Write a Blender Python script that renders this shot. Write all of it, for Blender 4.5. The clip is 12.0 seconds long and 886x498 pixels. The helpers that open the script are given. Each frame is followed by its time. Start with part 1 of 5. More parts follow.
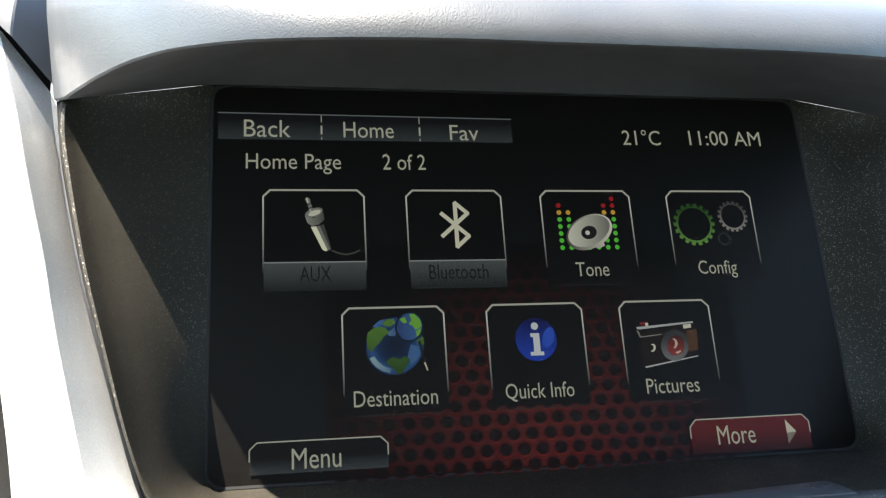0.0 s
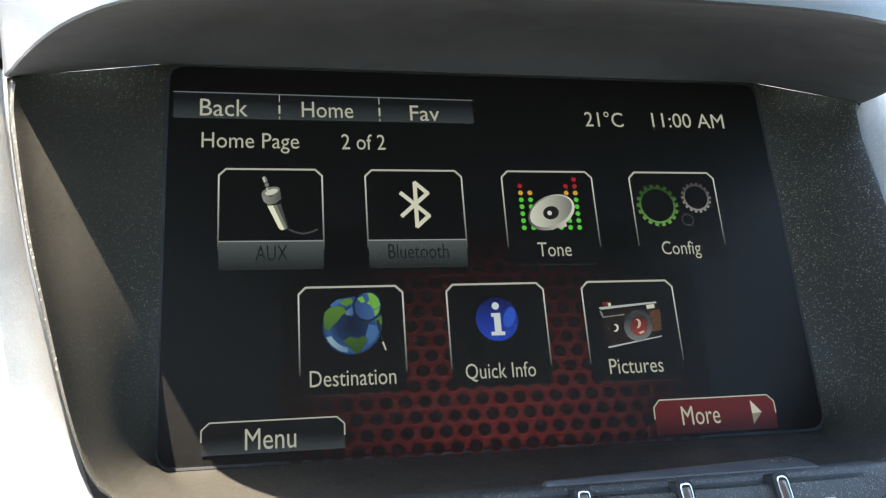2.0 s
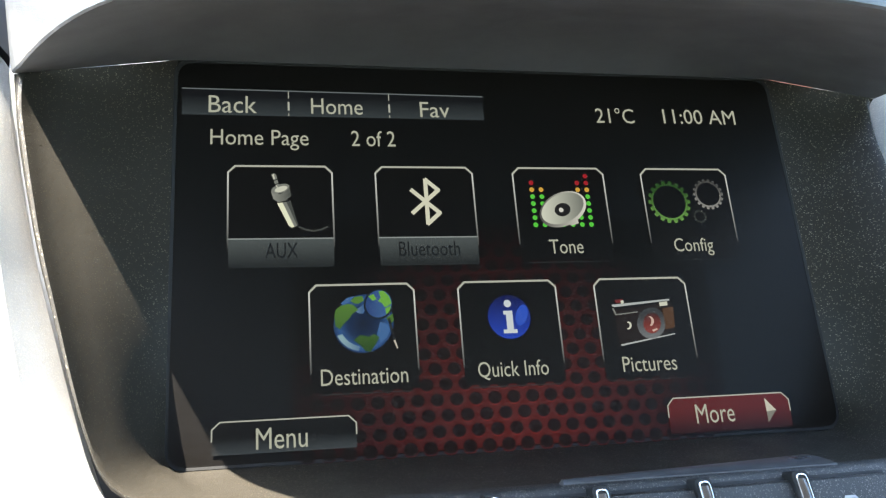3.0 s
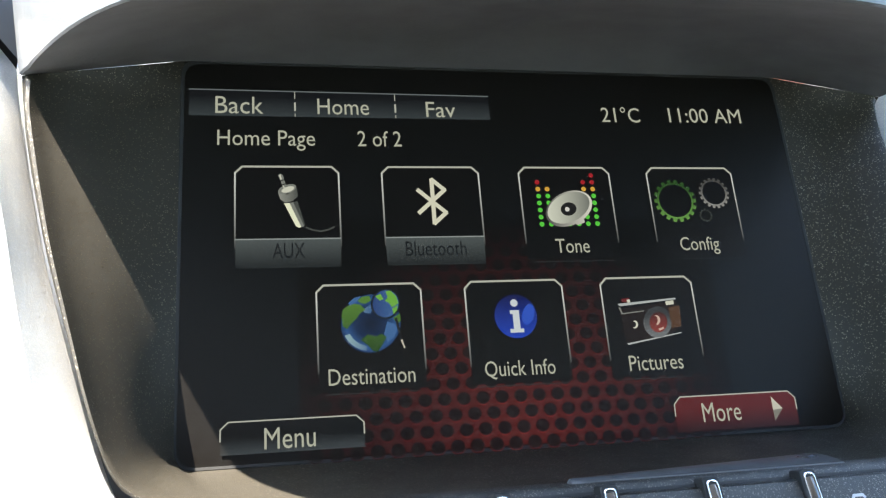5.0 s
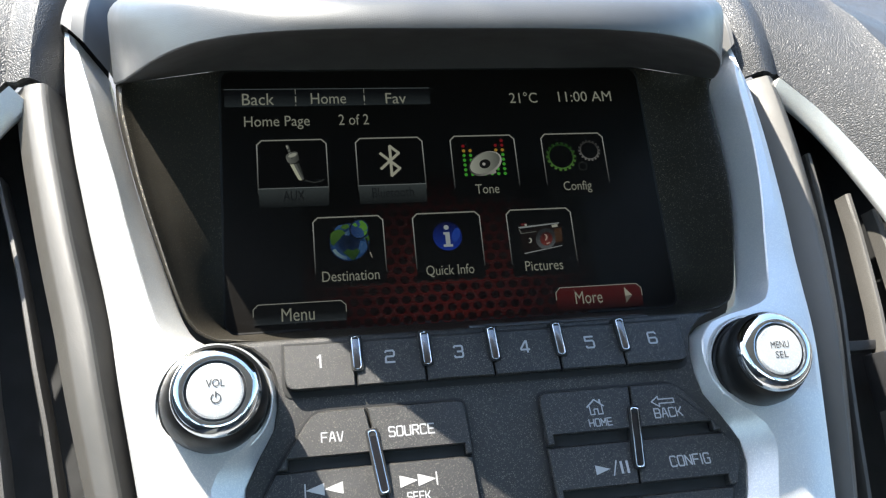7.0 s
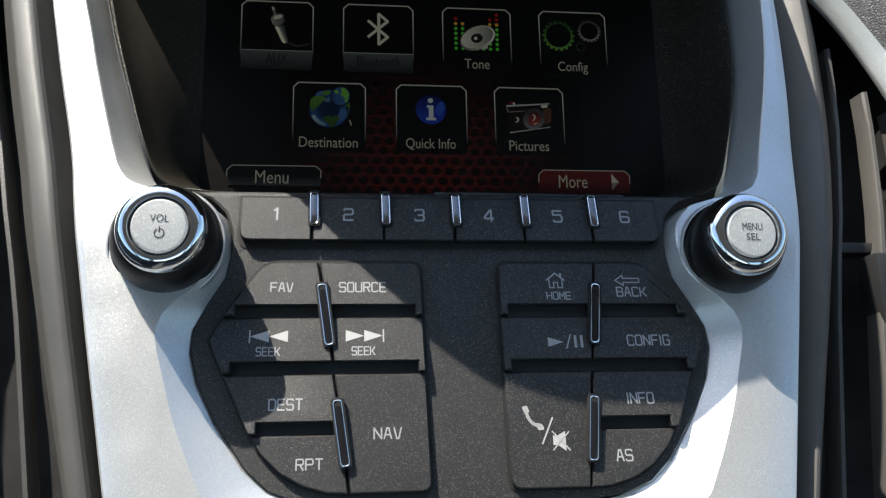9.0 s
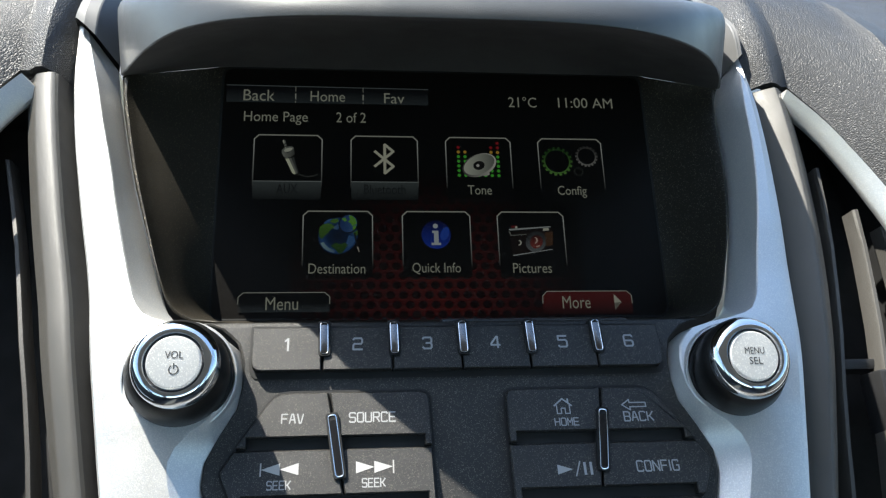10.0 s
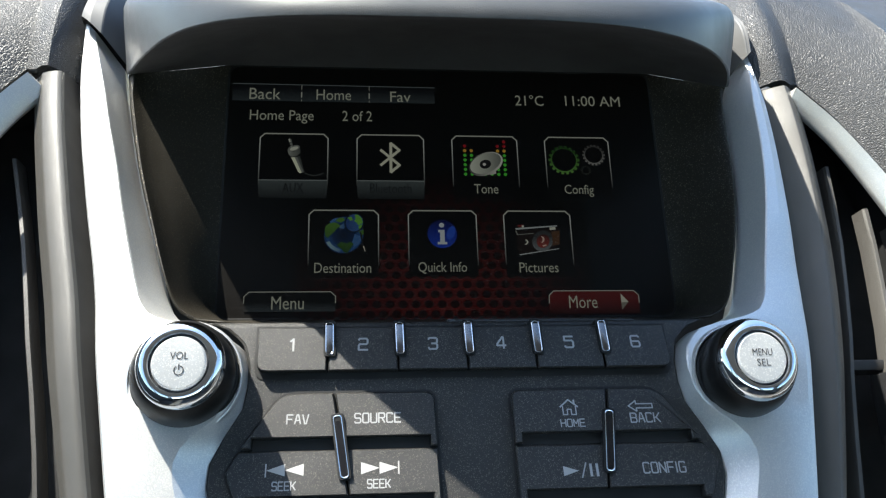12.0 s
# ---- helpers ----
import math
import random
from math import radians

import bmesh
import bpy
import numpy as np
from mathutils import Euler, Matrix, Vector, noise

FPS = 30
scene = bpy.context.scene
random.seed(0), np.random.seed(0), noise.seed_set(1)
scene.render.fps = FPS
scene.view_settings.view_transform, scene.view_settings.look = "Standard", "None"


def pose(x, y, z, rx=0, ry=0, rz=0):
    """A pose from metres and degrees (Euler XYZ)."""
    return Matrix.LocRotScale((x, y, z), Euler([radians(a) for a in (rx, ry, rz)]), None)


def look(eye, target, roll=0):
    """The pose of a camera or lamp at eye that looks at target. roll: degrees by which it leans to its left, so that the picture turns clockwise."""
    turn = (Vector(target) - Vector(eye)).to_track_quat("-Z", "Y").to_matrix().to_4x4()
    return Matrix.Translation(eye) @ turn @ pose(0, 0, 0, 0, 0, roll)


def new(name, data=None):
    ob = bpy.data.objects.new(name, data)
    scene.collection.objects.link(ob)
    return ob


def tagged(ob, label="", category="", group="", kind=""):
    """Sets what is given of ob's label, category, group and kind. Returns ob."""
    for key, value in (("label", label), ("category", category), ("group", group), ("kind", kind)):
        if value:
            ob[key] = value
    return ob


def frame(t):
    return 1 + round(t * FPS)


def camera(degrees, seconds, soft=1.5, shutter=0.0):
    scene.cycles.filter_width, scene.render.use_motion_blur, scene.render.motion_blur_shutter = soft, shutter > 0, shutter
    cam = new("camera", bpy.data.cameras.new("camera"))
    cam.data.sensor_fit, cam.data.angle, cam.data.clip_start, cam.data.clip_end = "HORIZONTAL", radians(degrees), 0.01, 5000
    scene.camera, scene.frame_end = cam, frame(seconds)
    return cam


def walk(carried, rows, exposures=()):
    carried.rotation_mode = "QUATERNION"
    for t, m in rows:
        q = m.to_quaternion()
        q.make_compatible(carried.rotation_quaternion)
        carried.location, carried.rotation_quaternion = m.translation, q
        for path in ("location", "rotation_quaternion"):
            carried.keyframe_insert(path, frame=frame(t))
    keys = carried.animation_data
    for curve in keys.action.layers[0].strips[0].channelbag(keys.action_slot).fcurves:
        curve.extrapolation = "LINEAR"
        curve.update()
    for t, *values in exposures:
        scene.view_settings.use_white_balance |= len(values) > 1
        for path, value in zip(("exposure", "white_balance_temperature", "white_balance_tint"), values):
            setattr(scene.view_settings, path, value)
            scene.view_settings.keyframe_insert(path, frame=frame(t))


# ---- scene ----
cam = camera(57.79, 12.0, soft=1.25)
# seconds, place, Euler angles
PATH = [
    (0.0, -0.0589, -0.1847, 1.1492, 73.63, -2.44, -10.37),
    (0.5, -0.0571, -0.1841, 1.1464, 73.84, -2.38, -10.39),
    (1.0, -0.0582, -0.1843, 1.1460, 74.31, -2.36, -10.27),
    (1.5, -0.0569, -0.1847, 1.1432, 74.33, -2.50, -10.80),
    (2.0, -0.0518, -0.1862, 1.1396, 75.08, -2.37, -11.24),
    (2.5, -0.0541, -0.1851, 1.1391, 74.94, -2.48, -11.01),
    (3.0, -0.0543, -0.1843, 1.1377, 75.31, -2.23, -11.36),
    (5.0, -0.0553, -0.1844, 1.1382, 75.15, -2.02, -11.23),
    (5.5, -0.0560, -0.1850, 1.1381, 75.29, -2.14, -11.18),
    (6.0, -0.0524, -0.1920, 1.1417, 74.25, -1.85, -11.50),
    (6.5, -0.0525, -0.2230, 1.1541, 72.87, -1.12, -11.06),
    (7.0, -0.0529, -0.2780, 1.1486, 73.90, -0.19, -10.52),
    (7.2, -0.0572, -0.2866, 1.1406, 71.92, -2.28, -9.54),
    (8.8, -0.0303, -0.2832, 1.1281, 68.85, -2.34, -5.32),
    (9.0, -0.0274, -0.2826, 1.1279, 69.24, -2.44, -5.74),
    (9.5, -0.0288, -0.2806, 1.1282, 71.56, -2.45, -6.34),
    (10.0, -0.0292, -0.2850, 1.1378, 76.15, -1.43, -5.86),
    (10.5, -0.0281, -0.2859, 1.1405, 78.47, -1.07, -5.79),
    (11.0, -0.0280, -0.2841, 1.1402, 78.48, -1.00, -5.56),
    (11.5, -0.0278, -0.2838, 1.1401, 78.38, -1.07, -5.47),
    (12.0, -0.0285, -0.2838, 1.1390, 75.78, -1.35, -5.30),
]
EXPO = [(0.0, 3.23), (1.5, 3.67), (2.5, 3.96), (3.2, 3.97), (5.8, 3.96), (6.5, 3.26), (7.0, 2.43), (7.2, 1.96), (8.8, 1.39), (9.4, 1.43), (10.2, 1.86), (12.0, 1.91)]
walk(cam, [(t, pose(x, y, z, a, b, c)) for t, x, y, z, a, b, c in PATH], [(t, e, 6700 if t < 6.8 else 6500 if t < 9.6 else 6400, 9 if t < 6.8 else 8 if t < 9.6 else 6) for t, e in EXPO])

# ---- light ----
LIGHT_WAY = Vector((0.417, -0.229, -0.880)).normalized()
SUN_ELEV = math.asin(-LIGHT_WAY.z)
SUN_AZ = math.atan2(-LIGHT_WAY.x, -LIGHT_WAY.y)
world = bpy.data.worlds.new("sky")
world.use_nodes = True
scene.world = world
wn = world.node_tree
sky = wn.nodes.new("ShaderNodeTexSky")
sky.sky_type = "NISHITA"
sky.sun_disc = False
sky.sun_elevation = SUN_ELEV
sky.sun_rotation = SUN_AZ
sky.altitude = 100
wbg = wn.nodes["Background"]
wbg.inputs["Strength"].default_value = 0.15
wn.links.new(sky.outputs["Color"], wbg.inputs["Color"])
sun_data = bpy.data.lights.new("sun", "SUN")
sun_data.energy = 4.0
sun_data.angle = radians(0.53)
sun_data.color = (1.0, 0.94, 0.85)
sun = new("sun", sun_data)
sun.matrix_world = look((-0.9, 0.7, 4.0), Vector((-0.9, 0.7, 4.0)) + LIGHT_WAY)

# ---- the frame of the centre stack: x right, y into the dash, z up along the screen ----
TILT = 33.0
STACK = pose(0, 0, 1.1, -TILT, 0, 0)
CT, ST = math.cos(radians(TILT)), math.sin(radians(TILT))


def from_world(x, y, z):
    """Stack coordinates of a place given by x, y and the height over the screen's middle."""
    return Vector((x, y * CT - z * ST, y * ST + z * CT))


def lerp(a, b, f):
    return a + (b - a) * f


def smooth(e0, e1, v):
    f = min(1.0, max(0.0, (v - e0) / (e1 - e0)))
    return f * f * (3 - 2 * f)


def table(v, keys):
    """Value at v of a list of (place, value), places falling or rising."""
    k = sorted(keys)
    return float(np.interp(v, [a for a, b in k], [b for a, b in k]))


FACE = [(-0.24, -0.0597), (-0.11, -0.041), (-0.075, -0.036), (0.0, -0.017), (0.05, -0.004)]


def fy(z):
    """Depth of the stack's face at height z."""
    return sum(table(z + o, FACE) for o in (-0.008, -0.004, 0.0, 0.004, 0.008)) / 5


# ---- materials ----
def mat_base(name):
    m = bpy.data.materials.new(name)
    m.use_nodes = True
    nt = m.node_tree
    return m, nt, nt.nodes["Principled BSDF"]


def node(nt, kind, **values):
    n = nt.nodes.new(kind)
    for k, v in values.items():
        n.inputs[k.replace("_", " ")].default_value = v
    return n


def ramp(nt, source, stops):
    r = nt.nodes.new("ShaderNodeValToRGB")
    els = r.color_ramp.elements
    while len(els) < len(stops):
        els.new(0.5)
    for e, (p, c) in zip(els, stops):
        e.position = p
        e.color = (*c, 1) if len(c) == 3 else c
    nt.links.new(source, r.inputs["Fac"])
    return r.outputs["Color"]


def grey(v):
    return (v, v, v)


def surface(name, color, rough, metal=0.0, grain=0.0, grain_size=1500, cells=0.0, cell_size=900,
            flakes=0.0, flake_size=4000, flake_color=(0.7, 0.65, 0.55), stain=0.12, coat=0.0, spec=0.5, dust=0.0, flake_metal=False, tilt=0.0):
    """Painted, moulded or metal surface with grain, cells, glitter, slow stains and dust specks."""
    m, nt, b = mat_base(name)
    tc = nt.nodes.new("ShaderNodeTexCoord")
    co = tc.outputs["Object"]
    big = node(nt, "ShaderNodeTexNoise", Scale=38.0, Detail=5.0, Roughness=0.6)
    nt.links.new(co, big.inputs["Vector"])
    lo = tuple(c * (1 - stain) for c in color)
    hi = tuple(min(1, c * (1 + stain)) for c in color)
    col = ramp(nt, big.outputs["Fac"], [(0.3, lo), (0.7, hi)])
    if flakes > 0:
        vor = node(nt, "ShaderNodeTexVoronoi", Scale=flake_size)
        nt.links.new(co, vor.inputs["Vector"])
        sep = nt.nodes.new("ShaderNodeSeparateColor")
        nt.links.new(vor.outputs["Color"], sep.inputs["Color"])
        mask = ramp(nt, sep.outputs[0], [(1 - flakes, (0, 0, 0)), (min(1, 1 - flakes + 0.03), (1, 1, 1))])
        mix = nt.nodes.new("ShaderNodeMix")
        mix.data_type = "RGBA"
        nt.links.new(mask, mix.inputs[0])
        nt.links.new(col, mix.inputs[6])
        mix.inputs[7].default_value = (*flake_color, 1)
        col = mix.outputs[2]
    if dust > 0:
        dv = node(nt, "ShaderNodeTexVoronoi", Scale=420.0)
        nt.links.new(co, dv.inputs["Vector"])
        near = nt.nodes.new("ShaderNodeMath")
        near.operation = "LESS_THAN"
        near.inputs[1].default_value = 0.034
        nt.links.new(dv.outputs["Distance"], near.inputs[0])
        sp2 = nt.nodes.new("ShaderNodeSeparateColor")
        nt.links.new(dv.outputs["Color"], sp2.inputs["Color"])
        few = nt.nodes.new("ShaderNodeMath")
        few.operation = "LESS_THAN"
        few.inputs[1].default_value = dust
        nt.links.new(sp2.outputs[1], few.inputs[0])
        both = nt.nodes.new("ShaderNodeMath")
        both.operation = "MULTIPLY"
        nt.links.new(near.outputs[0], both.inputs[0])
        nt.links.new(few.outputs[0], both.inputs[1])
        mx = nt.nodes.new("ShaderNodeMix")
        mx.data_type = "RGBA"
        nt.links.new(both.outputs[0], mx.inputs[0])
        nt.links.new(col, mx.inputs[6])
        mx.inputs[7].default_value = (0.55, 0.52, 0.48, 1)
        col = mx.outputs[2]
    nt.links.new(col, b.inputs["Base Color"])
    b.inputs["Metallic"].default_value = metal
    if flake_metal:
        nt.links.new(mask, b.inputs["Metallic"])
    b.inputs["Specular IOR Level"].default_value = spec
    b.inputs["Coat Weight"].default_value = coat
    b.inputs["Coat Roughness"].default_value = 0.15
    rn = node(nt, "ShaderNodeTexNoise", Scale=90.0, Detail=4.0)
    nt.links.new(co, rn.inputs["Vector"])
    nt.links.new(ramp(nt, rn.outputs["Fac"], [(0.3, grey(max(0.02, rough * 0.88))), (0.7, grey(min(1, rough * 1.12)))]), b.inputs["Roughness"])
    normal = None
    if grain > 0:
        g = node(nt, "ShaderNodeTexNoise", Scale=grain_size, Detail=3.0, Roughness=0.55)
        nt.links.new(co, g.inputs["Vector"])
        bump = node(nt, "ShaderNodeBump", Strength=grain, Distance=0.0003)
        nt.links.new(g.outputs["Fac"], bump.inputs["Height"])
        normal = bump.outputs["Normal"]
    if cells > 0:
        warp = node(nt, "ShaderNodeTexNoise", Scale=cell_size * 0.5, Detail=2.0)
        nt.links.new(co, warp.inputs["Vector"])
        madd = nt.nodes.new("ShaderNodeVectorMath")
        madd.operation = "MULTIPLY_ADD"
        madd.inputs[1].default_value = (0.0012, 0.0012, 0.0012)
        nt.links.new(warp.outputs["Color"], madd.inputs[0])
        nt.links.new(co, madd.inputs[2])
        v = nt.nodes.new("ShaderNodeTexVoronoi")
        v.feature = "DISTANCE_TO_EDGE"
        v.inputs["Scale"].default_value = cell_size
        nt.links.new(madd.outputs[0], v.inputs["Vector"])
        h = ramp(nt, v.outputs["Distance"], [(0.0, (0, 0, 0)), (0.22, (1, 1, 1))])
        bump2 = node(nt, "ShaderNodeBump", Strength=cells, Distance=0.0004)
        nt.links.new(h, bump2.inputs["Height"])
        if normal:
            nt.links.new(normal, bump2.inputs["Normal"])
        normal = bump2.outputs["Normal"]
    if normal and tilt > 0:
        lean = node(nt, "ShaderNodeVectorMath")
        lean.operation = "SUBTRACT"
        nt.links.new(vor.outputs["Color"], lean.inputs[0])
        lean.inputs[1].default_value = (0.5, 0.5, 0.5)
        amount = node(nt, "ShaderNodeVectorMath")
        amount.operation = "SCALE"
        nt.links.new(lean.outputs[0], amount.inputs[0])
        size = node(nt, "ShaderNodeMath")
        size.operation = "MULTIPLY"
        size.inputs[1].default_value = 2 * tilt
        nt.links.new(mask, size.inputs[0])
        nt.links.new(size.outputs[0], amount.inputs["Scale"])
        total = node(nt, "ShaderNodeVectorMath")
        total.operation = "ADD"
        nt.links.new(normal, total.inputs[0])
        nt.links.new(amount.outputs[0], total.inputs[1])
        unit = node(nt, "ShaderNodeVectorMath")
        unit.operation = "NORMALIZE"
        nt.links.new(total.outputs[0], unit.inputs[0])
        normal = unit.outputs[0]
    if normal:
        nt.links.new(normal, b.inputs["Normal"])
    return m


BACKLIGHT = 0.070


def lit_pixels(p, strength):
    """Lit pixels lie under the same smooth glass as the rest of the display."""
    p.inputs["Base Color"].default_value = (0.0046, 0.0038, 0.0031, 1)
    p.inputs["Roughness"].default_value = 0.32
    p.inputs["Specular IOR Level"].default_value = 0.17
    p.inputs["Emission Strength"].default_value = strength * BACKLIGHT
    return p.inputs["Emission Color"]


def glow(name, color, strength=1.0, to=None, axis=2, a=0.0, b=1.0):
    """Lit pixels of the display: one colour, or a blend of two along an axis between a and b."""
    m, nt, p = mat_base(name)
    slot = lit_pixels(p, strength)
    slot.default_value = (*color, 1)
    if to:
        tc = nt.nodes.new("ShaderNodeTexCoord")
        sep = nt.nodes.new("ShaderNodeSeparateXYZ")
        nt.links.new(tc.outputs["Object"], sep.inputs[0])
        mr = nt.nodes.new("ShaderNodeMapRange")
        mr.inputs["From Min"].default_value = a
        mr.inputs["From Max"].default_value = b
        nt.links.new(sep.outputs[axis], mr.inputs["Value"])
        nt.links.new(ramp(nt, mr.outputs["Result"], [(0, color), (1, to)]), slot)
    return m


SILVER = surface("silver_paint", (0.64, 0.636, 0.622), 0.38, metal=0.62, flakes=0.30, flake_size=5400, flake_color=(0.74, 0.725, 0.69), grain=0.10, grain_size=2500, stain=0.03, dust=0.02, tilt=0.10)
GREY_TRIM = surface("grey_trim_plastic", (0.13, 0.13, 0.13), 0.55, spec=0.3, grain=0.10, grain_size=3000, stain=0.05, dust=0.05)
PANEL = surface("charcoal_panel", (0.0160, 0.0154, 0.0146), 0.46, flakes=0.10, flake_size=5800, flake_color=(0.125, 0.112, 0.092), grain=0.6, grain_size=5200, stain=0.08, dust=0.006, tilt=0.28)
KEY = surface("charcoal_key", (0.0160, 0.0154, 0.0146), 0.44, flakes=0.10, flake_size=5800, flake_color=(0.125, 0.112, 0.092), grain=0.55, grain_size=5200, stain=0.08, dust=0.004, tilt=0.28)
BEZEL = surface("charcoal_bezel", (0.0250, 0.0222, 0.0176), 0.42, flakes=0.06, flake_size=5200, flake_color=(0.17, 0.148, 0.108), grain=0.22, grain_size=4600, stain=0.10, dust=0.02, spec=0.16, flake_metal=True, tilt=0.25)
HOOD = surface("hood_plastic", (0.056, 0.056, 0.055), 0.43, grain=0.24, grain_size=3200, stain=0.06, dust=0.04, spec=0.65)
LINING = surface("hood_lining", (0.100, 0.098, 0.098), 0.75, grain=0.2, grain_size=1500, stain=0.15)
LEATHER = surface("grained_dash_skin", (0.040, 0.040, 0.041), 0.50, spec=0.5, cells=0.50, cell_size=1150, grain=0.12, grain_size=2200, stain=0.10, dust=0.03)
STRIP = surface("vent_surround_plastic", (0.080, 0.075, 0.067), 0.46, cells=0.10, cell_size=3800, grain=0.22, grain_size=4200, stain=0.08, dust=0.03, spec=0.45)
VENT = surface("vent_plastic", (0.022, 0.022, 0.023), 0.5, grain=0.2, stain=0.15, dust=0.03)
VENT_EDGE = surface("vent_blade", (0.070, 0.066, 0.060), 0.45, grain=0.3, stain=0.1, dust=0.04)
CHROME = surface("chrome", (0.82, 0.83, 0.85), 0.07, metal=1.0, stain=0.02)
CHROME_RIM = surface("satin_chrome_rim", (0.80, 0.80, 0.81), 0.12, metal=1.0, stain=0.03)
GLOSS = surface("gloss_black", (0.012, 0.012, 0.014), 0.10, stain=0.1, coat=0.5)
RUBBER = surface("knob_rubber", (0.008, 0.008, 0.008), 0.45, grain=0.1, stain=0.15, dust=0.02, spec=0.25)
CAP = surface("knob_cap_paint", (0.50, 0.50, 0.49), 0.5, metal=0.35, flakes=0.15, flake_size=4800, flake_color=(0.68, 0.67, 0.63), grain=0.2, grain_size=2600, stain=0.03)
INK = surface("dark_print", (0.03, 0.03, 0.032), 0.6, stain=0.05)
PRINT = surface("pale_print", (0.37, 0.37, 0.37), 0.6, stain=0.04)
PRINT_BRIGHT = surface("white_print", (0.43, 0.42, 0.405), 0.6, stain=0.04)
SEAM = surface("dark_gap", (0.006, 0.006, 0.006), 0.8, stain=0.2)
CLOTH = surface("headliner_cloth", (0.70, 0.685, 0.66), 0.9, grain=0.5, grain_size=700, stain=0.06)
TRIM_DARK = surface("cabin_trim", (0.085, 0.083, 0.080), 0.6, grain=0.3, grain_size=900, stain=0.1)
FRIT = surface("black_glass_band", (0.006, 0.006, 0.006), 0.8, spec=0.15, stain=0.2)

# ---- mesh helpers ----
def mesh_of(bm, name, flat=False, sharp=32):
    bmesh.ops.recalc_face_normals(bm, faces=bm.faces)
    me = bpy.data.meshes.new(name)
    bm.to_mesh(me)
    bm.free()
    if not flat:
        for p in me.polygons:
            p.use_smooth = True
        me.set_sharp_from_angle(angle=radians(sharp))
    return me


def thing(name, origin=(0, 0, 0), label="", category="", group="", kind=""):
    """An empty in the stack's frame that carries the parts of a thing."""
    ob = new(name)
    ob.empty_display_size = 0.01
    ob.matrix_world = STACK @ Matrix.Translation(origin)
    ob["origin"] = list(origin)
    return tagged(ob, label, category, group, kind)


def root_of(ob):
    while ob.parent:
        ob = ob.parent
    return ob


def part(name, bm, material, parent, label="", flat=False, sharp=32):
    """Links a bmesh (stack coordinates) or a mesh as ONE object under a thing or a part."""
    me = bm if isinstance(bm, bpy.types.Mesh) else mesh_of(bm, name, flat, sharp)
    org = Vector(root_of(parent)["origin"])
    if me.users == 0:
        me.transform(Matrix.Translation(-org))
    me.materials.append(material)
    ob = new(name, me)
    ob.parent = parent
    return tagged(ob, label)


def grid(rows, closed=False):
    bm = bmesh.new()
    vs = [[bm.verts.new(p) for p in r] for r in rows]
    for a, b in zip(vs, vs[1:]):
        n = len(a)
        for i in range(n if closed else n - 1):
            j = (i + 1) % n
            if len({a[i].co.to_tuple(7), a[j].co.to_tuple(7), b[j].co.to_tuple(7), b[i].co.to_tuple(7)}) > 2:
                bm.faces.new((a[i], a[j], b[j], b[i]))
    bmesh.ops.remove_doubles(bm, verts=bm.verts, dist=1e-6)
    return bm


def inset(poly, d):
    """A convex outline moved inward by d."""
    area = sum(a[0] * b[1] - b[0] * a[1] for a, b in zip(poly, poly[1:] + poly[:1]))
    s = 1 if area > 0 else -1
    n = len(poly)
    lines = []
    for i in range(n):
        a, b = Vector(poly[i]), Vector(poly[(i + 1) % n])
        e = (b - a).normalized()
        nrm = Vector((-e.y, e.x)) * s
        lines.append((a + nrm * d, e))
    out = []
    for i in range(n):
        (p, e), (q, g) = lines[i - 1], lines[i]
        cr = e.x * g.y - e.y * g.x
        if abs(cr) < 1e-6:
            out.append((q.x, q.y))
        else:
            k = ((q.x - p.x) * g.y - (q.y - p.y) * g.x) / cr
            out.append((p.x + e.x * k, p.y + e.y * k))
    return out


def rounded(poly, r, n=3):
    """A convex outline with its corners cut round; r: one radius or one a corner."""
    out = []
    m = len(poly)
    for i in range(m):
        p, a, b = Vector(poly[i]), Vector(poly[i - 1]), Vector(poly[(i + 1) % m])
        rr = r[i] if isinstance(r, (list, tuple)) else r
        rr = min(rr, (a - p).length * 0.45, (b - p).length * 0.45)
        p0, p1 = p + (a - p).normalized() * rr, p + (b - p).normalized() * rr
        for k in range(n + 1):
            f = k / n
            q = (1 - f) ** 2 * p0 + 2 * f * (1 - f) * p + f * f * p1
            out.append((q.x, q.y))
    return out


def block(rings):
    """A closed solid through outlines (all of one length), filled at both ends."""
    bm = grid(rings, closed=True)
    bm.verts.ensure_lookup_table()
    bm2 = bmesh.new()
    vs = [[bm2.verts.new(p) for p in r] for r in rings]
    for a, b in zip(vs, vs[1:]):
        n = len(a)
        for i in range(n):
            bm2.faces.new((a[i], a[(i + 1) % n], b[(i + 1) % n], b[i]))
    bm2.faces.new(vs[0])
    bm2.faces.new(vs[-1])
    bm.free()
    return bm2


def box(x0, x1, y0, y1, z0, z1, bevel=0.0):
    bm = bmesh.new()
    bmesh.ops.create_cube(bm, size=1)
    for v in bm.verts:
        v.co = Vector((lerp(x0, x1, v.co.x + 0.5), lerp(y0, y1, v.co.y + 0.5), lerp(z0, z1, v.co.z + 0.5)))
    if bevel:
        bmesh.ops.bevel(bm, geom=bm.edges[:], offset=bevel, segments=2, affect="EDGES", profile=0.6)
    return bm


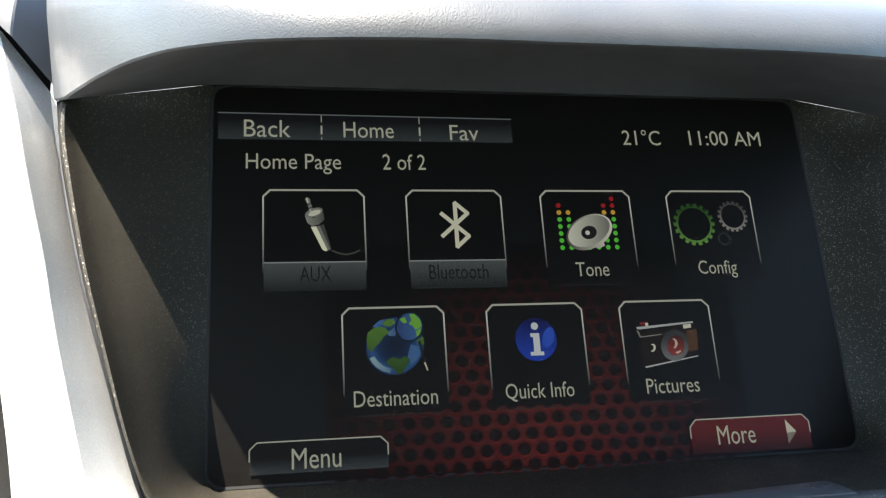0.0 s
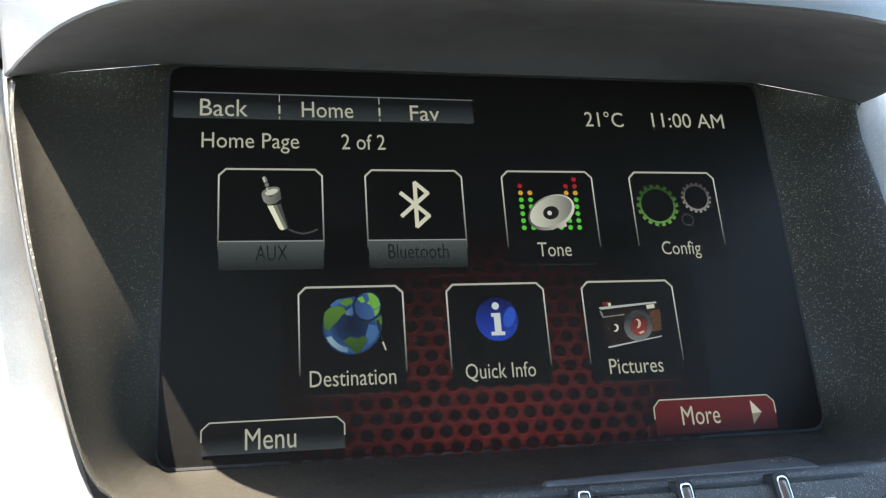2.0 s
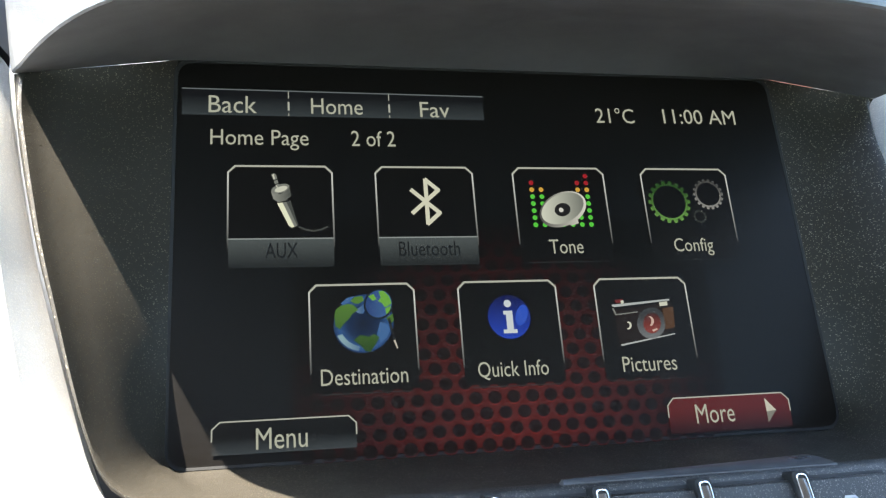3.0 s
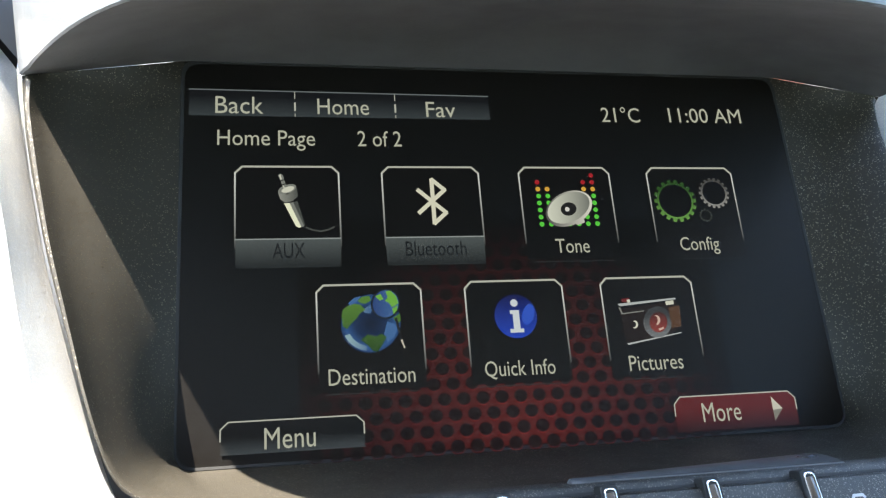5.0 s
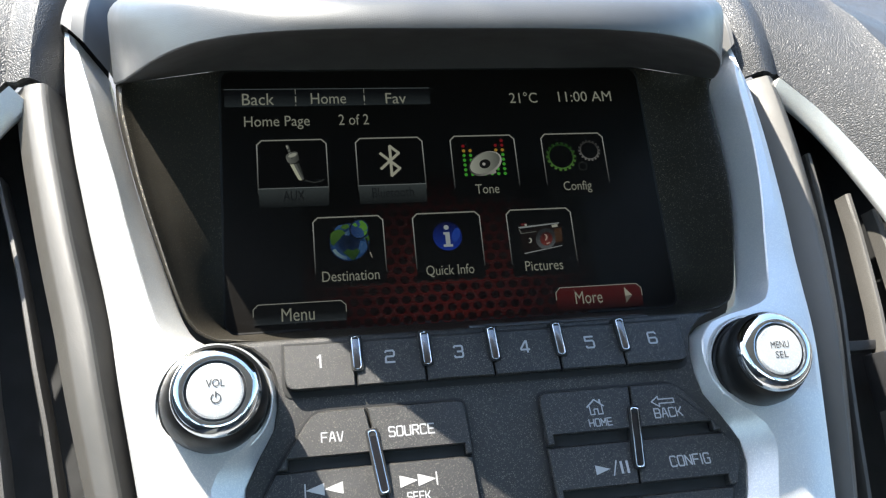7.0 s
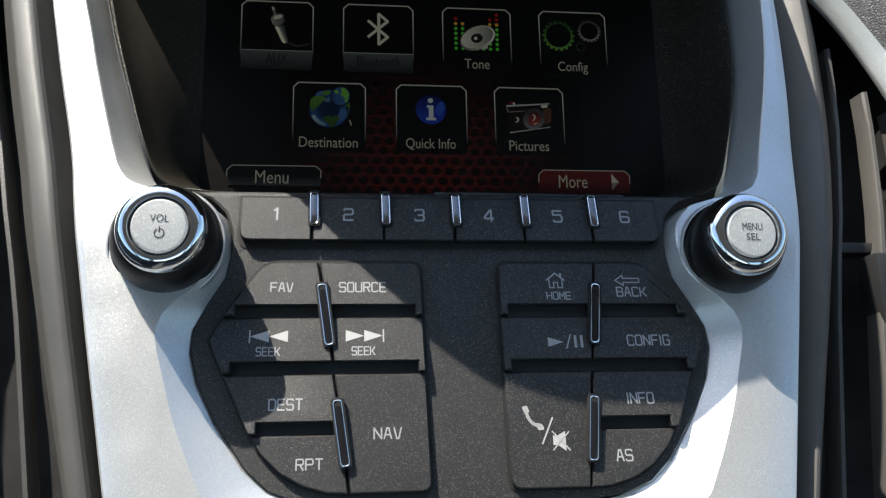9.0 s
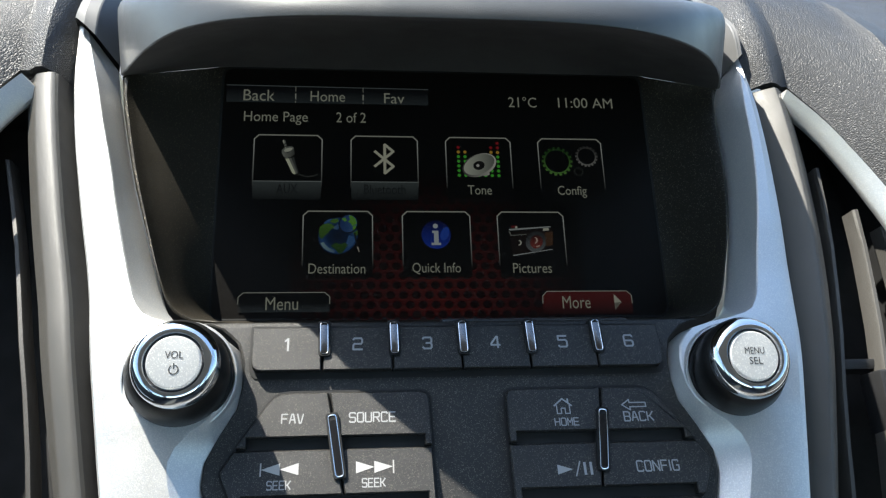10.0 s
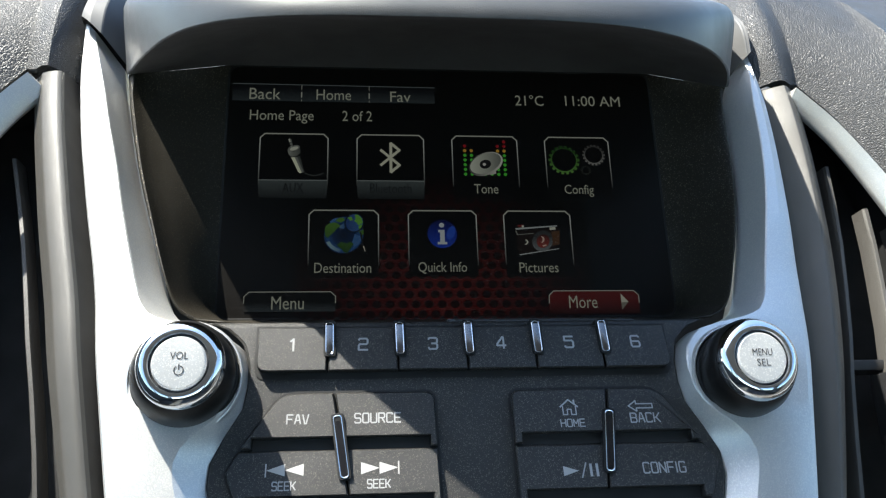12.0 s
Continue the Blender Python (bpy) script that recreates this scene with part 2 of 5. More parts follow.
def lathe(profile, cx, cz, n=64):
    """Turns (radius, depth) pairs round an axis along y at (cx, cz)."""
    rows = [[(cx + r * math.cos(2 * math.pi * k / n), y, cz + r * math.sin(2 * math.pi * k / n)) for k in range(n)] for r, y in profile]
    bm = bmesh.new()
    vs = [[bm.verts.new(p) for p in r] for r in rows]
    for a, b in zip(vs, vs[1:]):
        for i in range(n):
            bm.faces.new((a[i], a[(i + 1) % n], b[(i + 1) % n], b[i]))
    bm.faces.new(vs[-1])
    return bm


def flat_poly(polys, depth):
    """Flat faces at a depth (a number, or a function of z)."""
    bm = bmesh.new()
    for poly in polys:
        bm.faces.new([bm.verts.new((x, depth(z) if callable(depth) else depth, z)) for x, z in poly])
    return bm


def stroke(points, w, closed=False):
    """Quads along a line, of width w."""
    pts = [Vector(p) for p in points]
    if closed:
        pts.append(pts[0])
    out = []
    for a, b in zip(pts, pts[1:]):
        e = (b - a).normalized()
        nrm = Vector((-e.y, e.x)) * w / 2
        a2, b2 = a - e * w * 0.25, b + e * w * 0.25
        out.append([tuple(a2 - nrm), tuple(b2 - nrm), tuple(b2 + nrm), tuple(a2 + nrm)])
    return out


def disc(cx, cz, rx, rz=None, n=20, turn=0.0):
    rz = rz or rx
    c, s = math.cos(turn), math.sin(turn)
    return [(cx + rx * math.cos(a) * c - rz * math.sin(a) * s, cz + rx * math.cos(a) * s + rz * math.sin(a) * c) for a in (2 * math.pi * k / n for k in range(n))]


def ring(cx, cz, r, w, n=28, rz=None, turn=0.0):
    rz = rz or r
    o, i = disc(cx, cz, r, rz, n, turn), disc(cx, cz, r - w, rz - w, n, turn)
    return [[o[k], o[(k + 1) % n], i[(k + 1) % n], i[k]] for k in range(n)]


# strokes of the squared lettering on the keys: points on an 8 by 8 grid
GLYPHS = {"A": "00 38 58 80|13 73", "B": "00 08 68 87 85 74 04|74 83 81 70 00", "C": "87 78 18 07 01 10 70 81", "D": "00 08 68 87 81 60 00", "E": "88 08 00 80|04 74", "F": "88 08 00|04 74",
          "G": "87 78 18 07 01 10 70 81 84 54", "H": "00 08|80 88|04 84", "I": "40 48", "K": "00 08|04 34 88|34 80", "M": "00 08 43 88 80", "N": "00 08 80 88", "O": "10 70 81 87 78 18 07 01 10",
          "P": "00 08 78 87 85 74 04", "R": "00 08 78 87 85 74 04|44 80", "S": "87 78 18 07 05 14 74 83 81 70 10 01", "T": "08 88|48 40", "U": "08 01 10 70 81 88", "V": "08 30 50 88",
          "2": "07 18 78 87 85 74 14 03 00 80", "3": "07 18 78 87 85 74 34|74 83 81 70 10 01", "4": "60 68 58 03 02 82", "5": "88 08 05 75 84 81 70 10 01", "6": "87 78 18 07 01 10 70 81 83 74 04"}


def squared(text, cx, cz, width, height, pen):
    """Squared lettering of a given size, middle at (cx, cz), drawn with a pen of a given width."""
    gap = 0.36
    room = [0.22 if c == "I" else 1.0 for c in text]
    unit = (width - pen) / (sum(room) + gap * (len(text) - 1))
    x, polys = cx - (width - pen) / 2, []
    for c, r in zip(text, room):
        for line in GLYPHS[c].split("|"):
            pts = [(x + unit * (int(q[0]) / 8 if r == 1.0 else 0.11), cz + (int(q[1]) / 8 - 0.5) * (height - pen)) for q in line.split()]
            polys += stroke(pts, pen)
        x += unit * (r + gap)
    return polys


def letters(text, cx, cz, width, height, depth, weight=0.0):
    """Lettering of a given size in the plane of the stack, middle at (cx, cz)."""
    cu = bpy.data.curves.new("lettering", "FONT")
    cu.body = text
    cu.resolution_u = 3
    cu.offset = weight
    ob = bpy.data.objects.new("lettering", cu)
    scene.collection.objects.link(ob)
    dg = bpy.context.evaluated_depsgraph_get()
    dg.update()
    me = bpy.data.meshes.new_from_object(ob.evaluated_get(dg))
    bpy.data.objects.remove(ob)
    bpy.data.curves.remove(cu)
    xs = [v.co.x for v in me.vertices]
    ys = [v.co.y for v in me.vertices]
    x0, x1, y0, y1 = min(xs), max(xs), min(ys), max(ys)
    for v in me.vertices:
        x = cx + ((v.co.x - x0) / (x1 - x0) - 0.5) * width
        z = cz + ((v.co.y - y0) / (y1 - y0) - 0.5) * height
        v.co = Vector((x, depth(z) if callable(depth) else depth, z))
    me.materials.clear()
    return me

def curve(points, n):
    """A smooth line through points, n steps a piece."""
    p = [Vector(q) for q in points]
    out = []
    for i in range(len(p) - 1):
        a, b, c, d = p[max(0, i - 1)], p[i], p[i + 1], p[min(len(p) - 1, i + 2)]
        for k in range(n):
            t = k / n
            out.append(0.5 * ((2 * b) + (c - a) * t + (2 * a - 5 * b + 4 * c - d) * t * t + (3 * b - a - 3 * c + d) * t ** 3))
    out.append(p[-1])
    return out


# ---- centre trim: outlines by height (half widths) ----
X_OUT = [(0.060, 0.1222), (0.042, 0.1221), (0.024, 0.1213), (0.0, 0.1177), (-0.019, 0.1140), (-0.031, 0.1116), (-0.063, 0.1041), (-0.107, 0.0950), (-0.151, 0.0855), (-0.24, 0.068)]
X_CREASE = [(0.060, 0.1245), (0.042, 0.1195), (0.028, 0.1156), (0.003, 0.1106), (-0.027, 0.1031), (-0.052, 0.0954), (-0.0605, 0.0922), (-0.0645, 0.0894), (-0.0668, 0.0850), (-0.0682, 0.0790), (-0.0694, 0.0730), (-0.0712, 0.0680), (-0.0755, 0.0640),
            (-0.082, 0.0625), (-0.090, 0.0640), (-0.0945, 0.0670), (-0.098, 0.0716), (-0.101, 0.0750), (-0.105, 0.0772), (-0.110, 0.0772), (-0.1155, 0.0755), (-0.128, 0.0718), (-0.140, 0.0668), (-0.150, 0.0618), (-0.160, 0.0470), (-0.168, 0.030), (-0.172, 0.004)]
X_IN = [(0.060, 0.1150), (0.0326, 0.1100), (0.0226, 0.1079), (0.005, 0.1046), (-0.0167, 0.1001), (-0.038, 0.0936), (-0.052, 0.0884), (-0.0590, 0.0850), (-0.0625, 0.0822), (-0.0650, 0.0780), (-0.0670, 0.0722), (-0.069, 0.0670),
        (-0.073, 0.0624), (-0.079, 0.0605), (-0.086, 0.0605), (-0.092, 0.0615), (-0.099, 0.0656), (-0.106, 0.0690), (-0.112, 0.0693), (-0.120, 0.0671), (-0.130, 0.0620), (-0.141, 0.0545),
        (-0.1465, 0.0485), (-0.1495, 0.0410), (-0.1515, 0.0250), (-0.1525, 0.0005), (-0.24, 0.0)]
HEIGHTS = [0.0462 - 0.003 * k for k in range(34)] + [-0.056, -0.0595, -0.062, -0.0645, -0.066, -0.0675, -0.069, -0.071, -0.0735, -0.0765, -0.080, -0.083, -0.086, -0.089, -0.092, -0.0955, -0.099, -0.1025, -0.106,
           -0.109, -0.112, -0.116, -0.120, -0.125, -0.130, -0.1355, -0.141, -0.144, -0.1465, -0.148, -0.1495, -0.1507, -0.1515, -0.152, -0.1525, -0.156, -0.160, -0.165, -0.172, -0.19, -0.21]
HEIGHTS = sorted(set(round(h, 5) for h in HEIGHTS), reverse=True)


def trim_y(z):
    """The silver trim's face stands a little proud of the control panel."""
    return fy(z) - 0.0030 * (1 - smooth(-0.085, -0.045, z))


def eased(z, keys):
    """A table's value with its corners rounded, less so round the knobs."""
    w = lerp(0.0006, 0.0075, smooth(-0.066, -0.035, z))
    return sum(table(z + w * o, keys) for o in (-1, -0.66, -0.33, 0, 0.33, 0.66, 1)) / 7


def lean_out(sign, h):
    """The driver's side flares a little more at the top."""
    return -sign * 0.0060 * min(1.0, max(0.0, (h + 0.060) / 0.105)) ** 1.3


def lean_crease(sign, h):
    return -sign * 0.0034 * smooth(-0.020, 0.042, h)


def x_in(sign, z):
    return eased(z, X_IN) - sign * 0.0036 * smooth(-0.040, 0.034, z)


def x_crease(sign, z):
    return eased(z, X_CREASE) + lean_crease(sign, z)


def profile(xo, xc, xi, drop):
    return [(xo + 0.0006, 0.016), (xo + 0.0003, 0.004), (xo, 0.0016), (xo - 0.0007, 0.0005), (xo - 0.0022, 0.0), (lerp(xo, xc, 0.5), -0.0004), (xc + 0.0014, -0.0001), (xc + 0.0002, 0.0),
            (xc - 0.0003, 0.0003), (lerp(xc, xi, 0.5), lerp(0.0003, drop, 0.52)), (xi + 0.0006, drop * 0.97), (xi, drop + 0.0008), (xi - 0.0004, drop + 0.006)]


def silver_rows(sign):
    rows = []
    for h in HEIGHTS:
        top = h - sign * 0.0036 * smooth(-0.01, 0.0462, h)
        xo = eased(h, X_OUT) + lean_out(sign, h)
        slant = 1.0 * smooth(-0.045, 0.0462, h)
        xi, xc = xo - 0.01, xo - 0.005
        for _ in range(12):
            xi = x_in(sign, top - slant * (xo - xi))
            xc = x_crease(sign, top - slant * (xo - xc))
        xc = min(xo - 0.0025, max(xc, xi + 0.0016))
        drop = lerp(0.0050, 0.0086, smooth(-0.085, -0.045, h))
        row = []
        for x, d in profile(xo, xc, xi, drop):
            z = top - slant * max(0.0, xo - x)
            slope = (trim_y(z + 0.003) - trim_y(z - 0.003)) / 0.006
            ln = math.hypot(1, slope)
            row.append((sign * x, trim_y(z) + d / ln, z - d * slope / ln))
        rows.append(row)
    return rows


centre_trim = thing("centre_trim", (0, -0.04, -0.15), "silver painted plastic trim around the dashboard screen and controls", "trim")
for sign in (-1, 1):
    part("side_rail", grid(silver_rows(sign)), SILVER, centre_trim, sharp=17)

# grey continuation over the top of the dash, after a dark gap
upper_trim = thing("upper_trim", (0, 0.0, 0.05), "smooth grey plastic trim running back over the dashboard top", "trim")
TOP_PATH = [(0.0165, 0.0432), (0.0200, 0.0480), (0.0295, 0.0538), (0.048, 0.0612), (0.086, 0.0702), (0.13, 0.0762), (0.19, 0.0800), (0.26, 0.0820), (0.35, 0.0835)]
top_line = curve(TOP_PATH, 8)


def along(s):
    """Place and direction s metres along the rail's line over the dash top."""
    k = 0
    while k < len(top_line) - 2 and s > (top_line[k + 1] - top_line[k]).length:
        s -= (top_line[k + 1] - top_line[k]).length
        k += 1
    e = (top_line[k + 1] - top_line[k]).normalized()
    return top_line[k] + e * s


for sign in (-1, 1):
    rows = []
    for k in range(44):
        s0 = 0.0007 + 0.32 * (k / 43) ** 1.9
        s = s0 - sign * 0.0040 * (1 - smooth(0.0, 0.035, s0))
        f = lean_out(sign, 0.05)
        row = []
        xo = 0.1222 + f + 0.03 * max(0, s - 0.03) - (0.0035 * smooth(0.008, 0.05, s) if sign > 0 else 0)
        xc = 0.1168 + f * 0.55 + 0.02 * max(0, s - 0.03)
        for x, d in profile(xo, xc, 0.1110 - sign * 0.0030, 0.0095):
            q = s - (1 - smooth(0.0, 0.035, s0)) * max(0.0, xo - x)
            p, p2 = along(q - 0.003), along(q + 0.003)
            e = (p2 - p).normalized()
            c = (p + p2) / 2
            row.append(from_world(sign * x, c.x + e.y * d, c.y - e.x * d - (0.0025 * smooth(0.006, 0.03, s) if sign > 0 else 0)))
        rows.append(row)
    part("rail", grid(rows), GREY_TRIM, upper_trim, sharp=17)
    f = lean_out(sign, 0.05)
    rows = []
    zt = 0.0466 - sign * 0.0036
    for dz in (-0.004, 0.0, 0.004):
        rows.append([(sign * x, trim_y(zt - (0.1222 + f - x)) + d + 0.0025, zt + dz - (0.1222 + f - x)) for x, d in ((0.1220 + f, 0.002), (0.1185 + f, 0.002), (0.1155 + 0.6 * f, 0.006), (0.1115 + 0.6 * f, 0.009))])
    part("gap", grid(rows), SEAM, upper_trim)

# ---- hood over the screen ----
def half_lip(x):
    return 0.1105 if x < 0 else 0.1045


LIP_LIFT = [(0.2, 0.0), (0.4, 0.0004), (0.5, 0.00075), (0.6, 0.00125), (0.7, 0.0015), (0.75, 0.0012), (0.8, 0.0006), (0.84, -0.0001), (0.87, -0.0006), (0.90, -0.0010), (0.94, -0.0013), (0.98, -0.0003), (1.0, 0.0003)]


def lip(x):
    y = -0.0065 - 0.0790 * (1 - (abs(x) / half_lip(x)) ** (3.75 if x < 0 else 3.2))
    e = x / half_lip(x)
    lift = table(-e, LIP_LIFT) if x < 0 else 0
    return Vector((x, y, 0.0295 + 0.34 * y - 0.0015 * (1 - e ** 6) + lift))


def height_of(p):
    return -p[1] * ST + p[2] * CT


def ahead_of(p):
    return p[1] * CT + p[2] * ST


TOP0, TOP_SLOPE = 0.0545, 0.105
lip_x = [half_lip(k) * math.sin(math.pi / 2 * k / 40) for k in range(-40, 41)]
hood_rows = [[] for _ in range(16)]
under_rows = [[] for _ in range(9)]
for x in lip_x:
    p = lip(x)
    e = abs(x) / half_lip(x)
    y0, z0 = ahead_of(p), height_of(p)
    back = lerp(0.0095, 0.0015, e ** 4)
    flare = (0.002 if x < 0 else 0.008) * e ** 8
    xs = x * (1 - 0.018 * e + 0.018 * e ** 8 + flare)
    x1 = x * (1.003 + flare)
    pts = [(x, y0, z0), (x * (1.002 + flare), y0 - 0.0012 * (1 - e), z0 + 0.0004), (x1, y0 - 0.0012 * (1 - e) + 0.0003, z0 + 0.0016)]
    yc = y0 + back + lerp(0.0090, 0.0045, e ** 4) - (0.0035 * smooth(0.65, 0.92, e) if x > 0 else 0)
    taper = lerp(0.994, 0.955 if x < 0 else 0.980, e ** 6)
    p0, p1, w = (pts[2][1], z0 + 0.0016), (yc, TOP0 + 0.0006), lerp(1.1, 2.6, e ** 3)
    c = (lerp(p0[0], p1[0], lerp(0.22, 0.10, e ** 3)), p1[1] - 0.0004)
    for a in (0.12, 0.25, 0.38, 0.5, 0.62, 0.75, 0.88, 1.0):
        n0, n1, n2 = (1 - a) ** 2, 2 * w * a * (1 - a), a * a
        y2, z2 = ((n0 * p0[i_] + n1 * c[i_] + n2 * p1[i_]) / (n0 + n1 + n2) for i_ in (0, 1))
        pts.append((lerp(x1, xs * taper, smooth(0.3, 1.0, a)), y2, z2))
    for k in (0.06, 0.2, 0.45, 0.7, 1.0):
        yy = lerp(yc, 0.31, k)
        pts.append((xs * taper, yy, TOP0 + 0.0006 + TOP_SLOPE * (yy + 0.060) * smooth(-0.02, 0.30, k) * 0.93))
    for row, q in zip(hood_rows, pts):
        row.append(from_world(*q))
    b = Vector((max(-0.0775, min(0.0775, x * 0.0775 / half_lip(x))), 0.0, 0.0362))
    for k, row in enumerate(under_rows):
        f = k / 8
        q = p.lerp(b, f)
        q.z += 0.010 * math.sin(math.pi * f) * (1 - e ** 3)
        q.y += 0.004 * math.sin(math.pi * f) * (1 - e ** 3)
        row.append(q)
display_hood = thing("display_hood", (0, 0, 0.03), "dark grey grained plastic hood shading the screen", "hood")
part("shell", grid(hood_rows), HOOD, display_hood, sharp=40)
part("lining", grid(under_rows), LINING, display_hood, "matt black underside")

# ---- bezel: the dark well between trim and screen ----
bezel = thing("screen_surround", (0, 0, -0.06), "charcoal glitter-flecked plastic surround sunk around the screen", "surround")
N_SIDE, N_LOW = 56, 24
SIDE_BOW = [(0, 0.0032), (0.02, 0.0014), (0.04, -0.0004), (0.06, -0.0015), (0.085, -0.0021), (0.12, -0.0020), (0.18, -0.0013), (0.3, -0.0003), (0.45, 0.0006), (0.6, 0.0012), (0.75, 0.0012), (0.9, 0.0006), (1, 0)]
BEAD = [(0, 0.0), (0.02, 0.0009), (0.04, 0.0019), (0.06, 0.0024), (0.085, 0.0023), (0.12, 0.0012), (0.18, 0.0)]
LOW_BOW = [(0, 0.0010), (0.03, -0.0001), (0.065, -0.0006), (0.10, -0.0006), (0.14, -0.0003), (0.18, 0.0003), (0.24, 0.0012), (0.36, 0.0018), (0.5, 0.0021), (0.64, 0.0020), (0.78, 0.0014), (0.9, 0.0006), (1, 0)]
for sign in (-1, 1):
    well_out, well_in = [], []
    tip = lip(sign * half_lip(sign))
    tip.x = abs(tip.x)
    for k in range(N_SIDE):
        z = lerp(0.0273, -0.0655, (k / (N_SIDE - 1)) ** 0.95)
        p = Vector((x_in(sign, z) + 0.0004, trim_y(z) + lerp(0.0050, 0.0080, smooth(-0.085, -0.045, z)), z))
        well_out.append(tip.lerp(p, smooth(-0.5, 6, k)) if k else tip)
        zz = lerp(0.0362, -0.0545, k / (N_SIDE - 1))
        well_in.append(Vector((0.0775 if zz < 0.0345 else 0.0772, 0.0, zz)))
    x_low = well_out[-1].x - 0.003
    for k in range(1, N_LOW + 1):
        f = k / N_LOW
        x = lerp(x_low, 0.0, f)
        z = -0.0655 - 0.0022 * smooth(0.0765, 0.060, x)
        well_out.append(Vector((x, fy(z) + lerp(0.0062, 0.0016, smooth(0.0765, 0.062, x)), z)))
        a = min(1.0, f * 6)
        well_in.append(Vector((0.0775 - 0.004 * (1 - math.cos(a * math.pi / 2)) if f < 1 / 6 else lerp(0.0735, 0.0, (f - 1 / 6) / (5 / 6)), 0.0, -0.0545 - 0.004 * math.sin(a * math.pi / 2))))
    rows = []
    for d, bow in SIDE_BOW:
        row, low = [], table(d, LOW_BOW)
        bow -= table(d, BEAD) if sign < 0 else 0
        for i, (a, b) in enumerate(zip(well_out, well_in)):
            q = a.lerp(b, d)
            side = 1 - smooth(N_SIDE - 14, N_SIDE + 4, i)
            row.append((sign * q.x, q.y + lerp(low, bow, side) * smooth(-1, 5, i), q.z))
        rows.append(row)
    part("well", grid(rows), BEZEL, bezel)
part("screen_edge", grid([[(x, y, z) for x, z in rounded([(-0.0785 + i, -0.0592 + i), (0.0785 - i, -0.0592 + i), (0.0785 - i, 0.0370 - i), (-0.0785 + i, 0.0370 - i)], 0.004, 4)] for i, y in ((0, 0.0004), (0.0008, -0.0002), (0.0014, -0.0001), (0.0016, 0.0030))], closed=True), SEAM, bezel, "matt black rim of the screen")

SATIN = surface("satin_ledge", (0.060, 0.061, 0.064), 0.30, stain=0.1, dust=0.03)
ledge = []
for k in range(41):
    f = k / 40
    x = lerp(-0.006, 0.0525, f)
    z0 = -0.0677
    front, back = Vector((x, fy(z0) + 0.0016, z0)), Vector((x, 0.0, -0.0585))
    reach = lerp(0.10, 0.31, f) * (1 if k < 40 else 0.96)
    row = []
    for g, lift in ((0.0, -0.0006), (0.03, 0.0005), (0.2, 0.0007), (0.5, 0.0009), (0.8, 0.0009), (0.97, 0.0006), (1.0, -0.0008)):
        d = lerp(0.045, reach, g)
        q = front.lerp(back, d)
        row.append((x, q.y + table(d, LOW_BOW), q.z + (lift if 0 < k < 40 else -0.0008)))
    ledge.append(row)
part("ledge", grid(ledge), SATIN, bezel, "satin ledge under the screen")

# ---- control panel ----
control_panel = thing("control_panel", (0, -0.045, -0.15), "charcoal flecked audio control panel with moulded keys", "control panel")


def shift(z):
    return 0.0008 * smooth(-0.083, -0.088, z) + 0.0010 * max(0.0, (-0.088 - z) / 0.06)


plate_rows = []
for z in [-0.0665, -0.0672, -0.068] + [h for h in HEIGHTS if -0.1526 < h < -0.0685]:
    w = table(z, X_IN) + 0.0006
    y = fy(z) + 0.0014 + (0.0030 if z > -0.0668 else 0.0006 if z > -0.0676 else 0)
    plate_rows.append([(w * f, y + (0.0012 if abs(f) == 1 else 0), z) for f in (-1, -0.985, -0.9, -0.7, -0.45, -0.2, 0, 0.2, 0.45, 0.7, 0.9, 0.985, 1)])
part("faceplate", grid(plate_rows), PANEL, control_panel)


def key_mesh(poly, rad, ztop, zbot, p0, p1, ledge, cheek=0, gap=0.0027):
    """A key whose front leans out towards its lower edge, over a dark ledge. cheek: a narrow end that runs down past the ledge, +1 or -1 for the outline's later or earlier lower corner."""
    def proud(z):
        return lerp(p0, p1, min(1, max(0, (ztop - z) / (ztop - zbot))))

    radii = list(rad) if isinstance(rad, (list, tuple)) else [rad] * len(poly)
    cut, w = zbot + gap, 0.0036 if ztop > -0.09 and cheek > 0 else 0.0024
    pts, rr = [], []
    low = [k for k, (x, z) in enumerate(poly) if abs(z - zbot) < 1e-9] if ledge else []
    for k, (x, z) in enumerate(poly):
        if k not in low:
            pts.append((x, z))
            rr.append(radii[k])
            continue
        other = poly[[q for q in low if q != k][0]]
        way = 1 if other[0] > x else -1
        if cheek and k == (low[0] if cheek > 0 else low[-1]):
            end = [((x, z), radii[k]), ((x + way * w, z), 0.0003), ((x + way * w, cut), 0.0003)]
            for q, r in (end if k == low[0] else end[::-1]):
                pts.append(q)
                rr.append(r)
        else:
            pts.append((x, cut))
            rr.append(radii[k])

    def outline(d):
        return rounded(inset(pts, d), [max(0.0002, v - d) for v in rr], 3)
    base, mid, front = outline(0.00018), outline(0.00030), outline(0.00062)
    rings = [[(x, fy(z) + 0.0030, z) for x, z in base], [(x, fy(z) + 0.0006, z) for x, z in base],
             [(x, fy(z) - proud(z) + 0.0004, z) for x, z in mid], [(x, fy(z) - proud(z), z) for x, z in front]]
    return block(rings), (lambda z: fy(z) - proud(z) - 0.00008)


RECESS = surface("key_recess", (0.010, 0.010, 0.010), 0.7, stain=0.1)


def recess(poly):
    part("key_recess", flat_poly([[(x + shift(z), z) for x, z in poly]], lambda z: fy(z) + 0.0011), RECESS, control_panel, "dark recess behind the keys", True)


